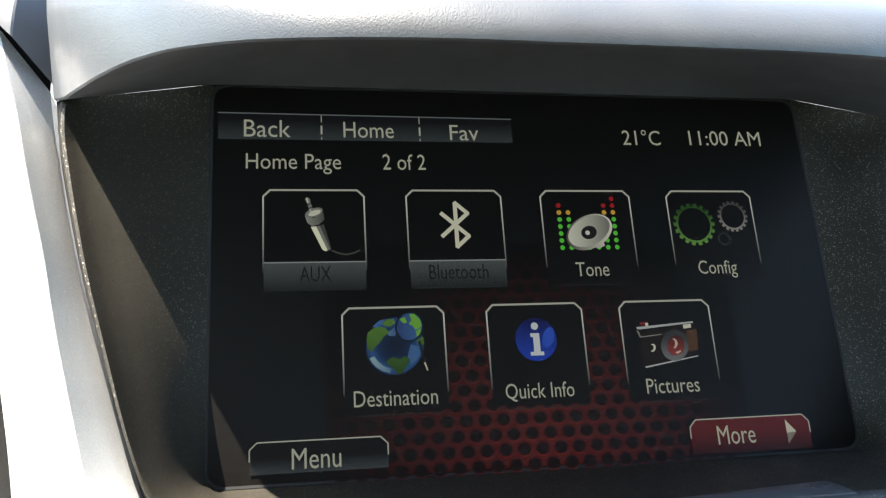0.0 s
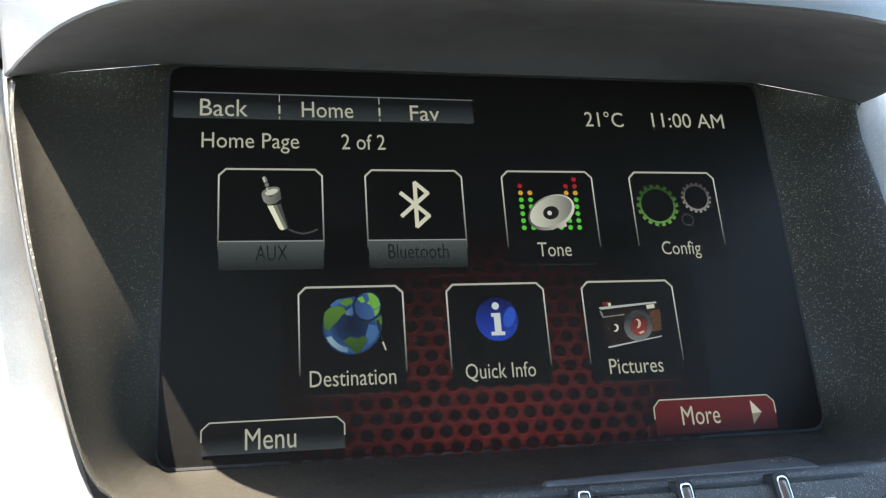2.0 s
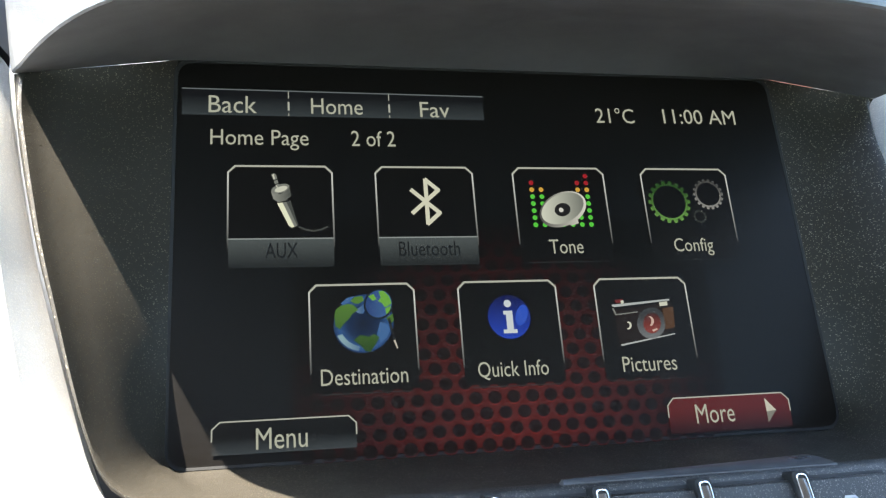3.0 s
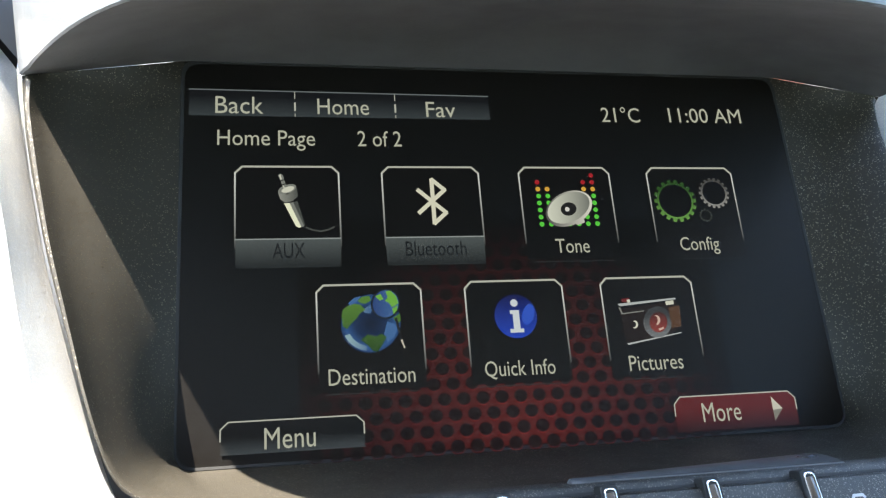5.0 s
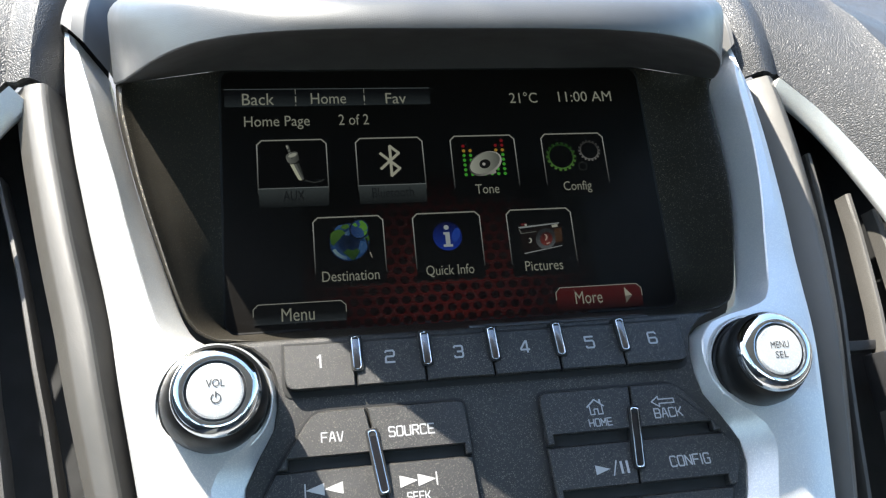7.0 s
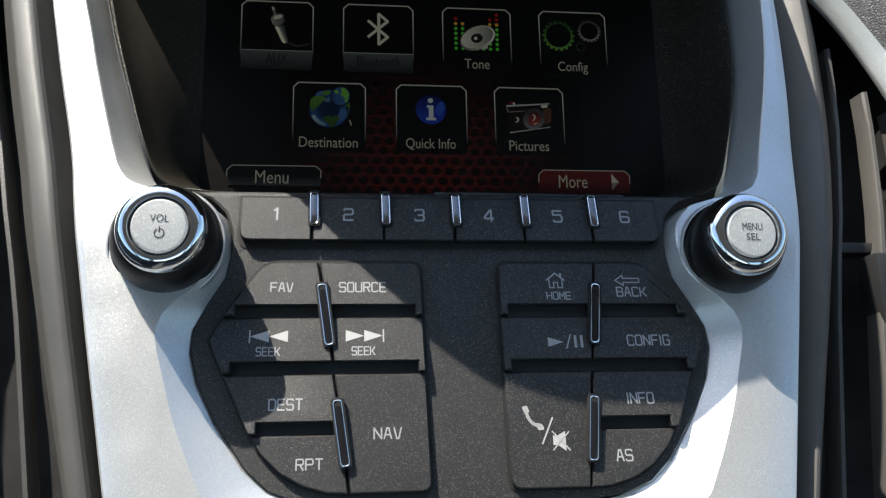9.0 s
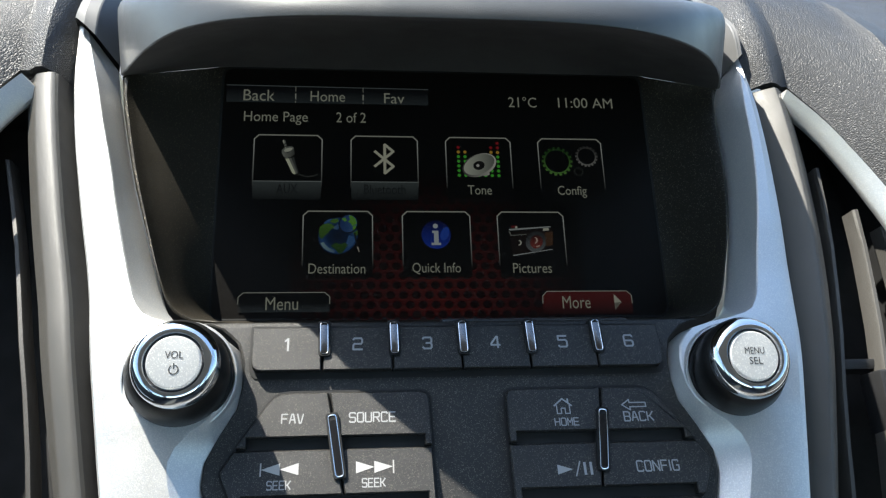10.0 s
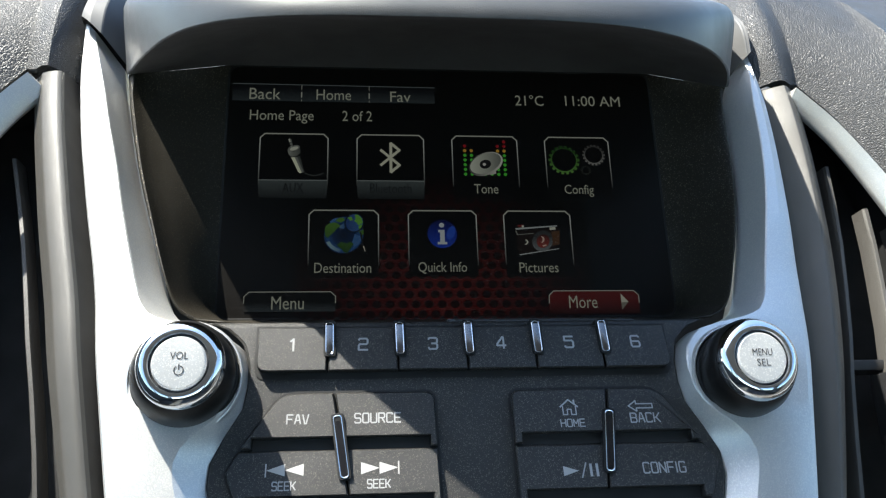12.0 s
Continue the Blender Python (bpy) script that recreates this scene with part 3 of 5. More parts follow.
# the six presets
recess([(x, z) for x, z in rounded([(-0.0592, -0.0842), (0.0592, -0.0842), (0.0592, -0.0760), (-0.0592, -0.0760)], [0.0036, 0.0036, 0.0003, 0.0003])])
recess([(-0.0592, -0.0760), (0.0592, -0.0760), (0.0592, -0.0686), (-0.0592, -0.0686)])
for k in range(6):
    x0, x1 = -0.0587 + 0.01957 * k, -0.0587 + 0.01957 * (k + 1)
    z0, z1 = -0.0690, -0.0835
    poly = [(x0, z0), (x1, z0), (x1, z1), (x0, z1)]
    rad = [0.0006, 0.0006, 0.0032 if k == 5 else 0.0004, 0.0032 if k == 0 else 0.0004]
    bm, front = key_mesh(poly, rad, z0, z1, 0.0006, 0.0016, True, 0, 0.0010)
    key = part("preset_button", bm, KEY, control_panel)
    if k == 0:
        one = flat_poly(stroke([(x0 + 0.0101, -0.0728), (x0 + 0.0101, -0.0764)], 0.00055) + stroke([(x0 + 0.0101, -0.0728), (x0 + 0.0093, -0.0736)], 0.00045), front)
        part("digit", one, PRINT, key, "pale printed number", True)
    else:
        part("digit", flat_poly(squared(str(k + 1), x0 + 0.0098, -0.0746, 0.0030, 0.0039, 0.00054), front), PRINT, key, "pale printed number", True)


def bar(x0, z0, x1, z1, w, out, name, face_mat):
    """A slim upright bar: chrome rim round a dark face."""
    a, b = Vector((x0, z0)), Vector((x1, z1))
    e = (b - a).normalized()
    n = Vector((-e.y, e.x))

    def outline(d):
        c = [a + n * (w / 2 - d) + e * d, b + n * (w / 2 - d) - e * d, b - n * (w / 2 - d) - e * d, a - n * (w / 2 - d) + e * d]
        return rounded([(p.x, p.y) for p in c], 0.0009, 3)
    rim = block([[(x, fy(z) + y, z) for x, z in outline(d)] for d, y in ((0, 0.003), (0, -out + 0.0004), (0.00013, -out + 0.00005), (0.00024, -out), (0.00034, -out + 0.00005), (0.00040, -out + 0.0004))])
    ob = part(name, rim, CHROME_RIM, control_panel, "chrome-edged dark bar")
    part("bar_gap", block([[(x, fy(z) + y, z) for x, z in outline(d)] for d, y in ((-0.00042, 0.002), (-0.00042, -out + 0.0004), (-0.00030, -out + 0.00025))]), SEAM, ob, "dark gap round the bar")
    rows = []
    for k in range(13):
        f = k / 12
        c = a + (b - a) * lerp(0.10, 0.96, f)
        row = []
        for g in (-1, -0.7, -0.35, 0, 0.35, 0.7, 1):
            q = c + n * g * (w / 2 - 0.00038)
            row.append((q.x, fy(q.y) - out + 0.00030 - 0.00010 * (1 - g * g) - 0.00010 * (1 - (2 * f - 1) ** 2), q.y))
        rows.append(row)
    part("bar_face", grid(rows), face_mat, ob, "polished dark face")


DARK_CHROME = surface("dark_chrome", (0.20, 0.195, 0.195), 0.16, metal=1.0, stain=0.05)
for k in range(1, 6):
    x = -0.0587 + 0.01957 * k + 0.0004
    bar(x, -0.0680, x + 0.0002, -0.0778, 0.0025, 0.0021, "preset_divider", DARK_CHROME)


def split(z):
    return 0.0380 - 0.128 * (-0.088 - z)


def inner(z):
    return 0.0105 - 0.013 * (-0.088 - z)


Z0, Z1, Z2, Z3, Z4 = -0.0880, -0.1033, -0.1182, -0.1333, -0.1478
KEY_SHAPES = {
    "A": ([(split(Z0), Z0), (0.0522, Z0), (0.0628, Z1), (split(Z1), Z1)], Z0, Z1, 1),
    "B": ([(inner(Z0), Z0), (split(Z0), Z0), (split(Z1), Z1), (inner(Z1), Z1)], Z0, Z1, -1),
    "C": ([(split(Z1), Z1), (0.0628, Z1), (0.0660, -0.1088), (0.0656, -0.1106), (0.0622, Z2), (split(Z2), Z2)], Z1, Z2, 1),
    "D": ([(inner(Z1), Z1), (split(Z1), Z1), (split(Z2), Z2), (inner(Z2), Z2)], Z1, Z2, -1),
    "E": ([(split(Z2), Z2), (0.0622, Z2), (0.0553, Z3), (split(Z3), Z3)], Z2, Z3, 1),
    "F": ([(split(Z3), Z3), (0.0553, Z3), (0.0523, -0.1381), (0.0475, -0.1427), (0.0420, -0.1458), (0.0360, -0.1475), (split(Z4), Z4)], Z3, Z4, 0),
    "G": ([(inner(Z2), Z2), (split(Z2), Z2), (split(Z4), Z4), (inner(Z4), Z4)], Z2, Z4, 0),
}


def tri(x, z, s, w, h):
    return [(x, z + h / 2), (x, z - h / 2), (x + s * w, z)]


def word(text, x, z, w, h):
    return lambda front, key: part("legend", flat_poly(squared(text, x, z, w, h, min(0.00038, 0.125 * h)), front), PRINT, key, "pale printed lettering", True)


def symbol(polys, mat=None):
    return lambda front, key: part("symbol", flat_poly(polys, front), mat or PRINT, key, "pale printed symbol", True)


def both(*makers):
    def run(front, key):
        for m in makers:
            m(front, key)
    return run


house = stroke([(0.0254, -0.0933), (0.0254, -0.0956), (0.0266, -0.0956), (0.0266, -0.0941), (0.0277, -0.0941), (0.0277, -0.0956), (0.0290, -0.0956), (0.0290, -0.0933)], 0.00032)
house += stroke([(0.0247, -0.0934), (0.02715, -0.0914), (0.0296, -0.0934)], 0.00042) + stroke([(0.0287, -0.0924), (0.0287, -0.0915)], 0.0005)
arrow = stroke([(0.0440, -0.0935), (0.0462, -0.0920), (0.0462, -0.0929), (0.0508, -0.0929), (0.0508, -0.0941), (0.0462, -0.0941), (0.0462, -0.0950)], 0.00035, True)
handset = stroke([tuple(q) for q in curve([(0.01645, -0.1278), (0.0169, -0.1299), (0.0181, -0.1316), (0.0202, -0.1326)], 4)], 0.00085)
handset += [rounded([(0.0155, -0.1275), (0.0169, -0.1271), (0.0175, -0.1288), (0.0162, -0.1293)], 0.0004), rounded([(0.0189, -0.1315), (0.0206, -0.1319), (0.0211, -0.1333), (0.0194, -0.1334)], 0.0004)]
mute = [[(0.0231, -0.1348), (0.0244, -0.1348), (0.0244, -0.1372), (0.0231, -0.1372)], [(0.0244, -0.1348), (0.0264, -0.1337), (0.0264, -0.1387), (0.0244, -0.1372)]]
mute += stroke([(0.0230, -0.1337), (0.0274, -0.1385)], 0.0003) + stroke([(0.0274, -0.1339), (0.0230, -0.1384)], 0.0003)
slash = stroke([(0.0203, -0.1368), (0.0234, -0.1303)], 0.0004)
FUNCTIONS = {
    (-1, "A"): word("FAV", -0.0466, -0.0954, 0.0060, 0.0028),
    (-1, "B"): word("SOURCE", -0.0254, -0.0954, 0.0126, 0.0029),
    (-1, "C"): both(symbol(stroke([(-0.0543, -0.1069), (-0.0543, -0.1101)], 0.00035) + [tri(-0.0494, -0.1085, -1, 0.0048, 0.0031), tri(-0.0446, -0.1085, -1, 0.0048, 0.0031)], PRINT_BRIGHT), word("SEEK", -0.0495, -0.1125, 0.0062, 0.0024)),
    (-1, "D"): both(symbol(stroke([(-0.0200, -0.1069), (-0.0200, -0.1101)], 0.00035) + [tri(-0.0298, -0.1085, 1, 0.0048, 0.0031), tri(-0.0250, -0.1085, 1, 0.0048, 0.0031)], PRINT_BRIGHT), word("SEEK", -0.0252, -0.1125, 0.0062, 0.0024)),
    (-1, "E"): word("DEST", -0.0446, -0.1259, 0.0086, 0.0030),
    (-1, "F"): word("RPT", -0.0384, -0.1405, 0.0068, 0.0029),
    (-1, "G"): word("NAV", -0.0191, -0.1334, 0.0072, 0.0030),
    (1, "A"): both(symbol(arrow), word("BACK", 0.0482, -0.0968, 0.0086, 0.0029)),
    (1, "B"): both(symbol(house), word("HOME", 0.0277, -0.0979, 0.0069, 0.0023)),
    (1, "C"): word("CONFIG", 0.0514, -0.1103, 0.0120, 0.0031),
    (1, "D"): symbol([tri(0.0237, -0.1106, 1, 0.0042, 0.0026)] + stroke([(0.0286, -0.1124), (0.0300, -0.1086)], 0.00035) + stroke([(0.0312, -0.1090), (0.0312, -0.1120)], 0.0007) + stroke([(0.0329, -0.1090), (0.0329, -0.1120)], 0.0007)),
    (1, "E"): word("INFO", 0.0472, -0.1257, 0.0075, 0.0031),
    (1, "F"): word("AS", 0.0415, -0.1401, 0.0045, 0.0031),
    (1, "G"): symbol(handset + mute + slash, PRINT_BRIGHT),
}
for sign in (-1, 1):
    side = [(inner(Z0) - 0.0005, Z0 + 0.0005), (0.0524, Z0 + 0.0005), (0.0633, Z1), (0.0665, -0.1088), (0.0661, -0.1108), (0.0627, Z2), (0.0558, Z3), (0.0527, -0.1384), (0.0478, -0.1431), (0.0422, -0.1463), (0.0361, -0.1480), (split(Z4), Z4 - 0.0005), (inner(Z4) - 0.0005, Z4 - 0.0005)]
    recess([(sign * x, z) for x, z in rounded(side, [0.003, 0.004, 0.001, 0.001, 0.001, 0.001, 0.001, 0.001, 0.001, 0.001, 0.001, 0.001, 0.003])])
for (sign, code), legend in FUNCTIONS.items():
    poly, za, zb, cheek = KEY_SHAPES[code]
    ledge = cheek != 0
    poly = [(sign * x + shift(z), z) for x, z in poly]
    rad = 0.0004
    if code == "A":
        rad = [0.0003, 0.004, 0.001, 0.0003]
    elif code in "CE":
        rad = [0.0003] * len(poly)
    elif code == "G":
        rad = [0.0005, 0.0003, 0.0003, 0.003]
    elif code == "B":
        rad = [0.0028, 0.0003, 0.0003, 0.0003]
    bm, front = key_mesh(poly, rad, za, zb, 0.0003, 0.0019 if ledge else 0.0008, ledge, cheek)
    legend(front, part("function_button", bm, KEY, control_panel))
for sign in (-1, 1):
    for za, zb in ((-0.0945, -0.1110), (-0.1248, -0.1412)):
        bar(sign * split(za) + shift(za), za, sign * split(zb) + shift(zb), zb, 0.0026, 0.0022, "key_divider", GLOSS)

# ---- the two knobs ----
def knob(name, cx, cz, bx, bz, rb, label, marks):
    """A knob with its cap round (cx, cz) and its base, of radius rb, round (bx, bz)."""
    k = thing(name, (cx, fy(cz) - 0.002, cz), label, "knob")
    y = trim_y(cz)

    def turned(profile_):
        """Turned about an axis that leans slightly towards the middle of the dash."""
        bm = lathe(profile_, 0, cz)
        for v in bm.verts:
            f = smooth(y, -0.057, v.co.y) if y > -0.057 else 1
            v.co.x += lerp(bx, cx, f)
            v.co.z += lerp(bz - cz, 0, f)
        return bm
    part("collar", turned([(rb + o, y + d) for o, d in ((0.0014, 0.004), (0.0013, -0.0002), (0.0010, -0.0008), (0.0006, -0.0009), (0.0003, -0.0004), (0.0001, 0.002))]), SILVER, k, "silver ring at the base")
    part("skirt", turned([(rb, y + 0.003), (rb, y - 0.0010), (rb - 0.0003, y - 0.0014), (rb - 0.0006, y - 0.0015), (rb - 0.0007, y - 0.0030), (lerp(rb, 0.0111, 0.22), -0.0470), (lerp(rb, 0.0111, 0.47), -0.0508), (0.0117, -0.0536), (0.0110, -0.0545), (0.0080, -0.0548)]), RUBBER, k, "black rubber grip")
    part("ring", turned([(0.0109, -0.0530), (0.0111, -0.0546), (0.0109, -0.0560), (0.0102, -0.0572), (0.0092, -0.0580), (0.0082, -0.0584), (0.0075, -0.0583), (0.0072, -0.0577), (0.0072, -0.0550)]), CHROME, k, "polished chrome ring")
    part("groove", turned([(0.00725, -0.0560), (0.00725, -0.0574), (0.0068, -0.0575)]), INK, k, "dark groove")
    cap = part("cap", turned([(0.0068, -0.0560), (0.0068, -0.0576), (0.0066, -0.0580), (0.0063, -0.05825), (0.0040, -0.05835)]), CAP, k, "pale silver flecked cap")
    for m in marks:
        part("legend", m, INK, cap, "dark printed mark")


CAPY = -0.05845
power = [q for q in ring(-0.0743, -0.0852, 0.00125, 0.00026, 24) if not (q[0][1] > -0.0852 + 0.0008 and abs(q[0][0] + 0.0743) < 0.0006)] + stroke([(-0.0743, -0.0836), (-0.0743, -0.0850)], 0.00028)
knob("volume_knob", -0.0745, -0.0833, -0.0766, -0.0838, 0.0141, "black volume knob with chrome ring and silver cap", [letters("VOL", -0.0744, -0.0815, 0.0044, 0.0019, CAPY, 0.0), flat_poly(power, CAPY)])
knob("menu_knob", 0.0755, -0.0838, 0.0777, -0.0851, 0.0133, "black menu knob with chrome ring and silver cap", [letters("MENU", 0.0756, -0.0825, 0.0054, 0.0019, CAPY, 0.0), letters("SEL", 0.0756, -0.0852, 0.0037, 0.0019, CAPY, 0.0)])

# ---- the lit display ----
display = thing("display_screen", (0, 0, 0), "lit touch screen showing a home page of icon tiles", "screen")
WHITE = (0.78, 0.81, 0.64)
TEXT = glow("screen_text", WHITE, 0.46)
LINE = glow("screen_line", (0.75, 0.78, 0.66), 0.48)
DIM = glow("screen_dim_text", (0.012, 0.015, 0.018), 0.5)
glass, gnt, gb = mat_base("screen_glass")
gb.inputs["Base Color"].default_value = (0.0046, 0.0038, 0.0031, 1)
gb.inputs["Specular IOR Level"].default_value = 0.17
gn = node(gnt, "ShaderNodeTexNoise", Scale=60.0, Detail=6.0)
gnt.links.new(ramp(gnt, gn.outputs["Fac"], [(0.35, grey(0.38)), (0.7, grey(0.46))]), gb.inputs["Roughness"])
part("panel", box(-0.0775, 0.0775, 0.0, 0.004, -0.0586, 0.0364), glass, display, "black glass panel", True)
LAYER = [-0.0001, -0.00018, -0.00026, -0.00034, -0.00042, -0.0005]


def lit(name, polys, mat, layer, parent=None, label=""):
    return part(name, flat_poly(polys, LAYER[layer]), mat, parent or display, label, True)


def rect(x0, x1, z0, z1):
    return [(x0, z0), (x1, z0), (x1, z1), (x0, z1)]


def say(text, x, z, w, h, parent=None, mat=None, layer=3, weight=0.0):
    return part("lettering", letters(text, x, z, w, h, LAYER[layer], weight), mat or TEXT, parent or display)


# honeycomb glow
def radial(name, stops, strength, cx, cz, sx, sz):
    """Lit pixels whose colour follows the distance from (cx, cz)."""
    m, nt, p = mat_base(name)
    slot = lit_pixels(p, strength)
    tc = nt.nodes.new("ShaderNodeTexCoord")
    mp = nt.nodes.new("ShaderNodeMapping")
    mp.inputs["Location"].default_value = (-cx * sx, 0, -cz * sz)
    mp.inputs["Scale"].default_value = (sx, 0.0, sz)
    nt.links.new(tc.outputs["Object"], mp.inputs["Vector"])
    ln = nt.nodes.new("ShaderNodeVectorMath")
    ln.operation = "LENGTH"
    nt.links.new(mp.outputs[0], ln.inputs[0])
    nt.links.new(ramp(nt, ln.outputs["Value"], stops), slot)
    return m


RED_FADE = [(0.0, (0.16, 0.016, 0.013)), (0.45, (0.085, 0.009, 0.008)), (0.75, (0.03, 0.004, 0.004)), (1.0, (0.0, 0.0, 0.0))]
honey = radial("screen_red_mesh", RED_FADE, 0.42, -0.003, -0.0535, 19.0, 21.0)
honey_rim = radial("screen_mesh_rim", RED_FADE, 1.15, -0.003, -0.0535, 19.0, 21.0)
hdark = radial("screen_mesh_hole", [(0.0, (0.012, 0.003, 0.003)), (0.9, (0.0, 0.0, 0.0))], 0.5, -0.003, -0.0535, 19.0, 21.0)
lit("red_glow", [rect(-0.052, 0.049, -0.0575, -0.005)], honey, 0, label="dark red honeycomb backdrop")
holes, rims = [], []
for r in range(16):
    z = -0.0570 + 0.0034 * r
    for c in range(-12, 12):
        x = -0.001 + 0.00436 * (c + (0.5 if r % 2 else 0))
        if abs(x + 0.002) < 0.048:
            holes.append(disc(x, z, 0.00158, 0.00146, 12))
            rims.append([(x + 0.00160 * math.cos(a), z - 0.0001 + 0.00140 * math.sin(a)) for a in (3.5, 3.9, 4.3, 4.7, 5.1, 5.5, 5.9)] + [(x + 0.00166 * math.cos(a), z - 0.0001 + 0.00164 * math.sin(a)) for a in (5.9, 5.5, 5.1, 4.7, 4.3, 3.9, 3.5)])
hob = lit("honeycomb", holes, hdark, 1, label="dark round holes of the honeycomb")
tagged(hob, kind="stuff")
tagged(part("honeycomb_sheen", flat_poly(rims, -0.00022), honey_rim, display, "lit lower rims of the holes", True), kind="stuff")

# top bar and headings
BAR = glow("screen_bar", (0.036, 0.046, 0.050), 0.8, (0.005, 0.006, 0.008), 2, 0.0220, 0.0270)
top_bar = lit("top_bar", [rect(-0.0760, -0.0036, 0.0218, 0.0285)], BAR, 1, label="dark grey menu bar")
lit("bar_line", stroke([(-0.0760, 0.0286), (-0.0036, 0.0283)], 0.0003), glow("screen_bar_line", (0.18, 0.22, 0.22), 0.6), 2, top_bar)
for x in (-0.0516, -0.0274):
    lit("bar_divider", [rect(x - 0.00022, x + 0.00022, 0.0233, 0.0256), rect(x - 0.0001, x + 0.0001, 0.0218, 0.0226), rect(x - 0.0001, x + 0.0001, 0.0265, 0.0285)], LINE, 2, top_bar)
say("Back", -0.0645, 0.0246, 0.0110, 0.0045, top_bar)
say("Home", -0.0401, 0.0246, 0.0124, 0.0042, top_bar)
say("Fav", -0.0161, 0.0243, 0.0074, 0.0042, top_bar)
say("Home Page", -0.0583, 0.0155, 0.0224, 0.0052)
say("2 of 2", -0.0317, 0.0162, 0.0106, 0.0041)
say("21°C", 0.0314, 0.0238, 0.0106, 0.0044)
say("11:00 AM", 0.0553, 0.0239, 0.0208, 0.0042)

FRAME = glow("screen_tile_edge", (0.015, 0.017, 0.018), 1.0, (0.50, 0.53, 0.49), 2, -0.012, 0.006)
FRAME2 = glow("screen_tile_edge_low", (0.012, 0.013, 0.014), 1.0, (0.50, 0.53, 0.49), 2, -0.041, -0.023)
BLACK = glow("screen_black", (0.0012, 0.0012, 0.0014), 1.0)
GREYBAR = glow("screen_grey_bar", (0.003, 0.004, 0.005), 1.0, (0.058, 0.070, 0.070), 2, -0.0165, -0.0095)


def tile(x, ztop, low, label):
    w, h, c = 0.0118, 0.0238, 0.0016
    t = lit("icon_tile", [[(x - w, ztop - h), (x + w, ztop - h), (x + w, ztop - c), (x + w - c, ztop), (x - w + c, ztop), (x - w, ztop - c)]], BLACK, 2, label=label)
    lit("tile_top", stroke([(x - w, ztop - c), (x - w + c, ztop), (x + w - c, ztop), (x + w, ztop - c)], 0.00048), LINE, 3, t)
    for s in (-1, 1):
        lit("tile_side", stroke([(x + s * w, ztop - c), (x + s * w, ztop - h + 0.004)], 0.00036), low, 3, t)
    lit("tile_foot", stroke([(x - w + 0.0015, ztop - h - 0.0006), (x + w - 0.0015, ztop - h - 0.0006)], 0.0002), glow("screen_tile_foot", (0.02, 0.025, 0.026), 1.0), 3, t)
    return t


TOPZ, LOWZ = 0.0088, -0.0201
aux = tile(-0.0537, TOPZ, FRAME, "unlit icon tile with a jack plug")
blue = tile(-0.0199, TOPZ, FRAME, "unlit icon tile with an angular rune")
tone = tile(0.0139, TOPZ, FRAME, "icon tile with a loudspeaker and level dots")
conf = tile(0.0477, TOPZ, FRAME, "icon tile with gear wheels")
dest = tile(-0.0361, LOWZ, FRAME2, "icon tile with a globe")
info = tile(-0.0022, LOWZ, FRAME2, "icon tile with a blue information ball")
pict = tile(0.0311, LOWZ, FRAME2, "icon tile with a camera")
for t, x, word_, w in ((aux, -0.0537, "AUX", 0.0072), (blue, -0.0199, "Bluetooth", 0.0144)):
    lit("grey_bar", [rect(x - 0.0117, x + 0.0117, -0.0158, -0.0091)], GREYBAR, 3, t)
    lit("bar_top", stroke([(x - 0.0117, -0.0090), (x + 0.0117, -0.0090)], 0.0003), glow("screen_bar_edge", (0.22, 0.25, 0.24), 1.0), 4, t)
    say(word_, x, -0.0118, w, 0.0036, t, DIM, 4)
for t, x, word_, w, h, z in ((tone, 0.0137, "Tone", 0.0086, 0.0036, -0.0117), (conf, 0.0472, "Config", 0.0106, 0.0046, -0.0122), (dest, -0.0363, "Destination", 0.0190, 0.0036, -0.0408),
                             (info, -0.0026, "Quick Info", 0.0166, 0.0042, -0.0409), (pict, 0.0306, "Pictures", 0.0136, 0.0036, -0.0408)):
    say(word_, x, z, w, h, t, None, 3)

# jack plug
def icon_map(u0, v0, x0, z0, sx, sz, shear, tilt):
    """Places in a tile's drawing, on a fine raster with v downwards, as stack places."""
    return lambda u, v: (x0 + (u - u0 - shear * (v - v0)) * sx, z0 - (v + tilt * (u - u0) - v0) * sz)


def drawn(name, raster, outlines, mat, layer, parent):
    lit(name, [[raster(u, v) for u, v in o] for o in outlines], mat, layer, parent)


def oval(cu, cv, ru, rv, turn=0.0, n=28, a0=0.0, a1=360.0):
    """An ellipse, or part of one, on a tile's raster."""
    c, s_ = math.cos(radians(turn)), math.sin(radians(turn))
    pts = []
    for k in range(n):
        a = radians(lerp(a0, a1, k / (n if a1 - a0 == 360 else n - 1)))
        p, q = ru * math.cos(a), rv * math.sin(a)
        pts.append((cu + p * c - q * s_, cv - p * s_ - q * c))
    return pts


PLUG = icon_map(398, 70, -0.0537, 0.0088, 4.19e-5, 4.48e-5, 0.037, 0.0)
STEEL = glow("screen_steel", (0.16, 0.17, 0.15), 1.0)
STEEL_PALE = glow("screen_steel_pale", (0.50, 0.51, 0.42), 1.0)
STEEL_DIM = glow("screen_steel_dim", (0.05, 0.055, 0.05), 1.0)
drawn("plug_tip", PLUG, [[(348, 118), (362, 108), (376, 118), (382, 142), (362, 148)], [(364, 152), (384, 146), (390, 164), (370, 170)], [(372, 174), (392, 168), (402, 190), (384, 198)]], STEEL, 3, aux)
drawn("tip_glint", PLUG, [[(354, 120), (362, 114), (370, 142), (363, 144)], [(374, 178), (380, 176), (390, 196), (384, 198)]], STEEL_PALE, 4, aux)
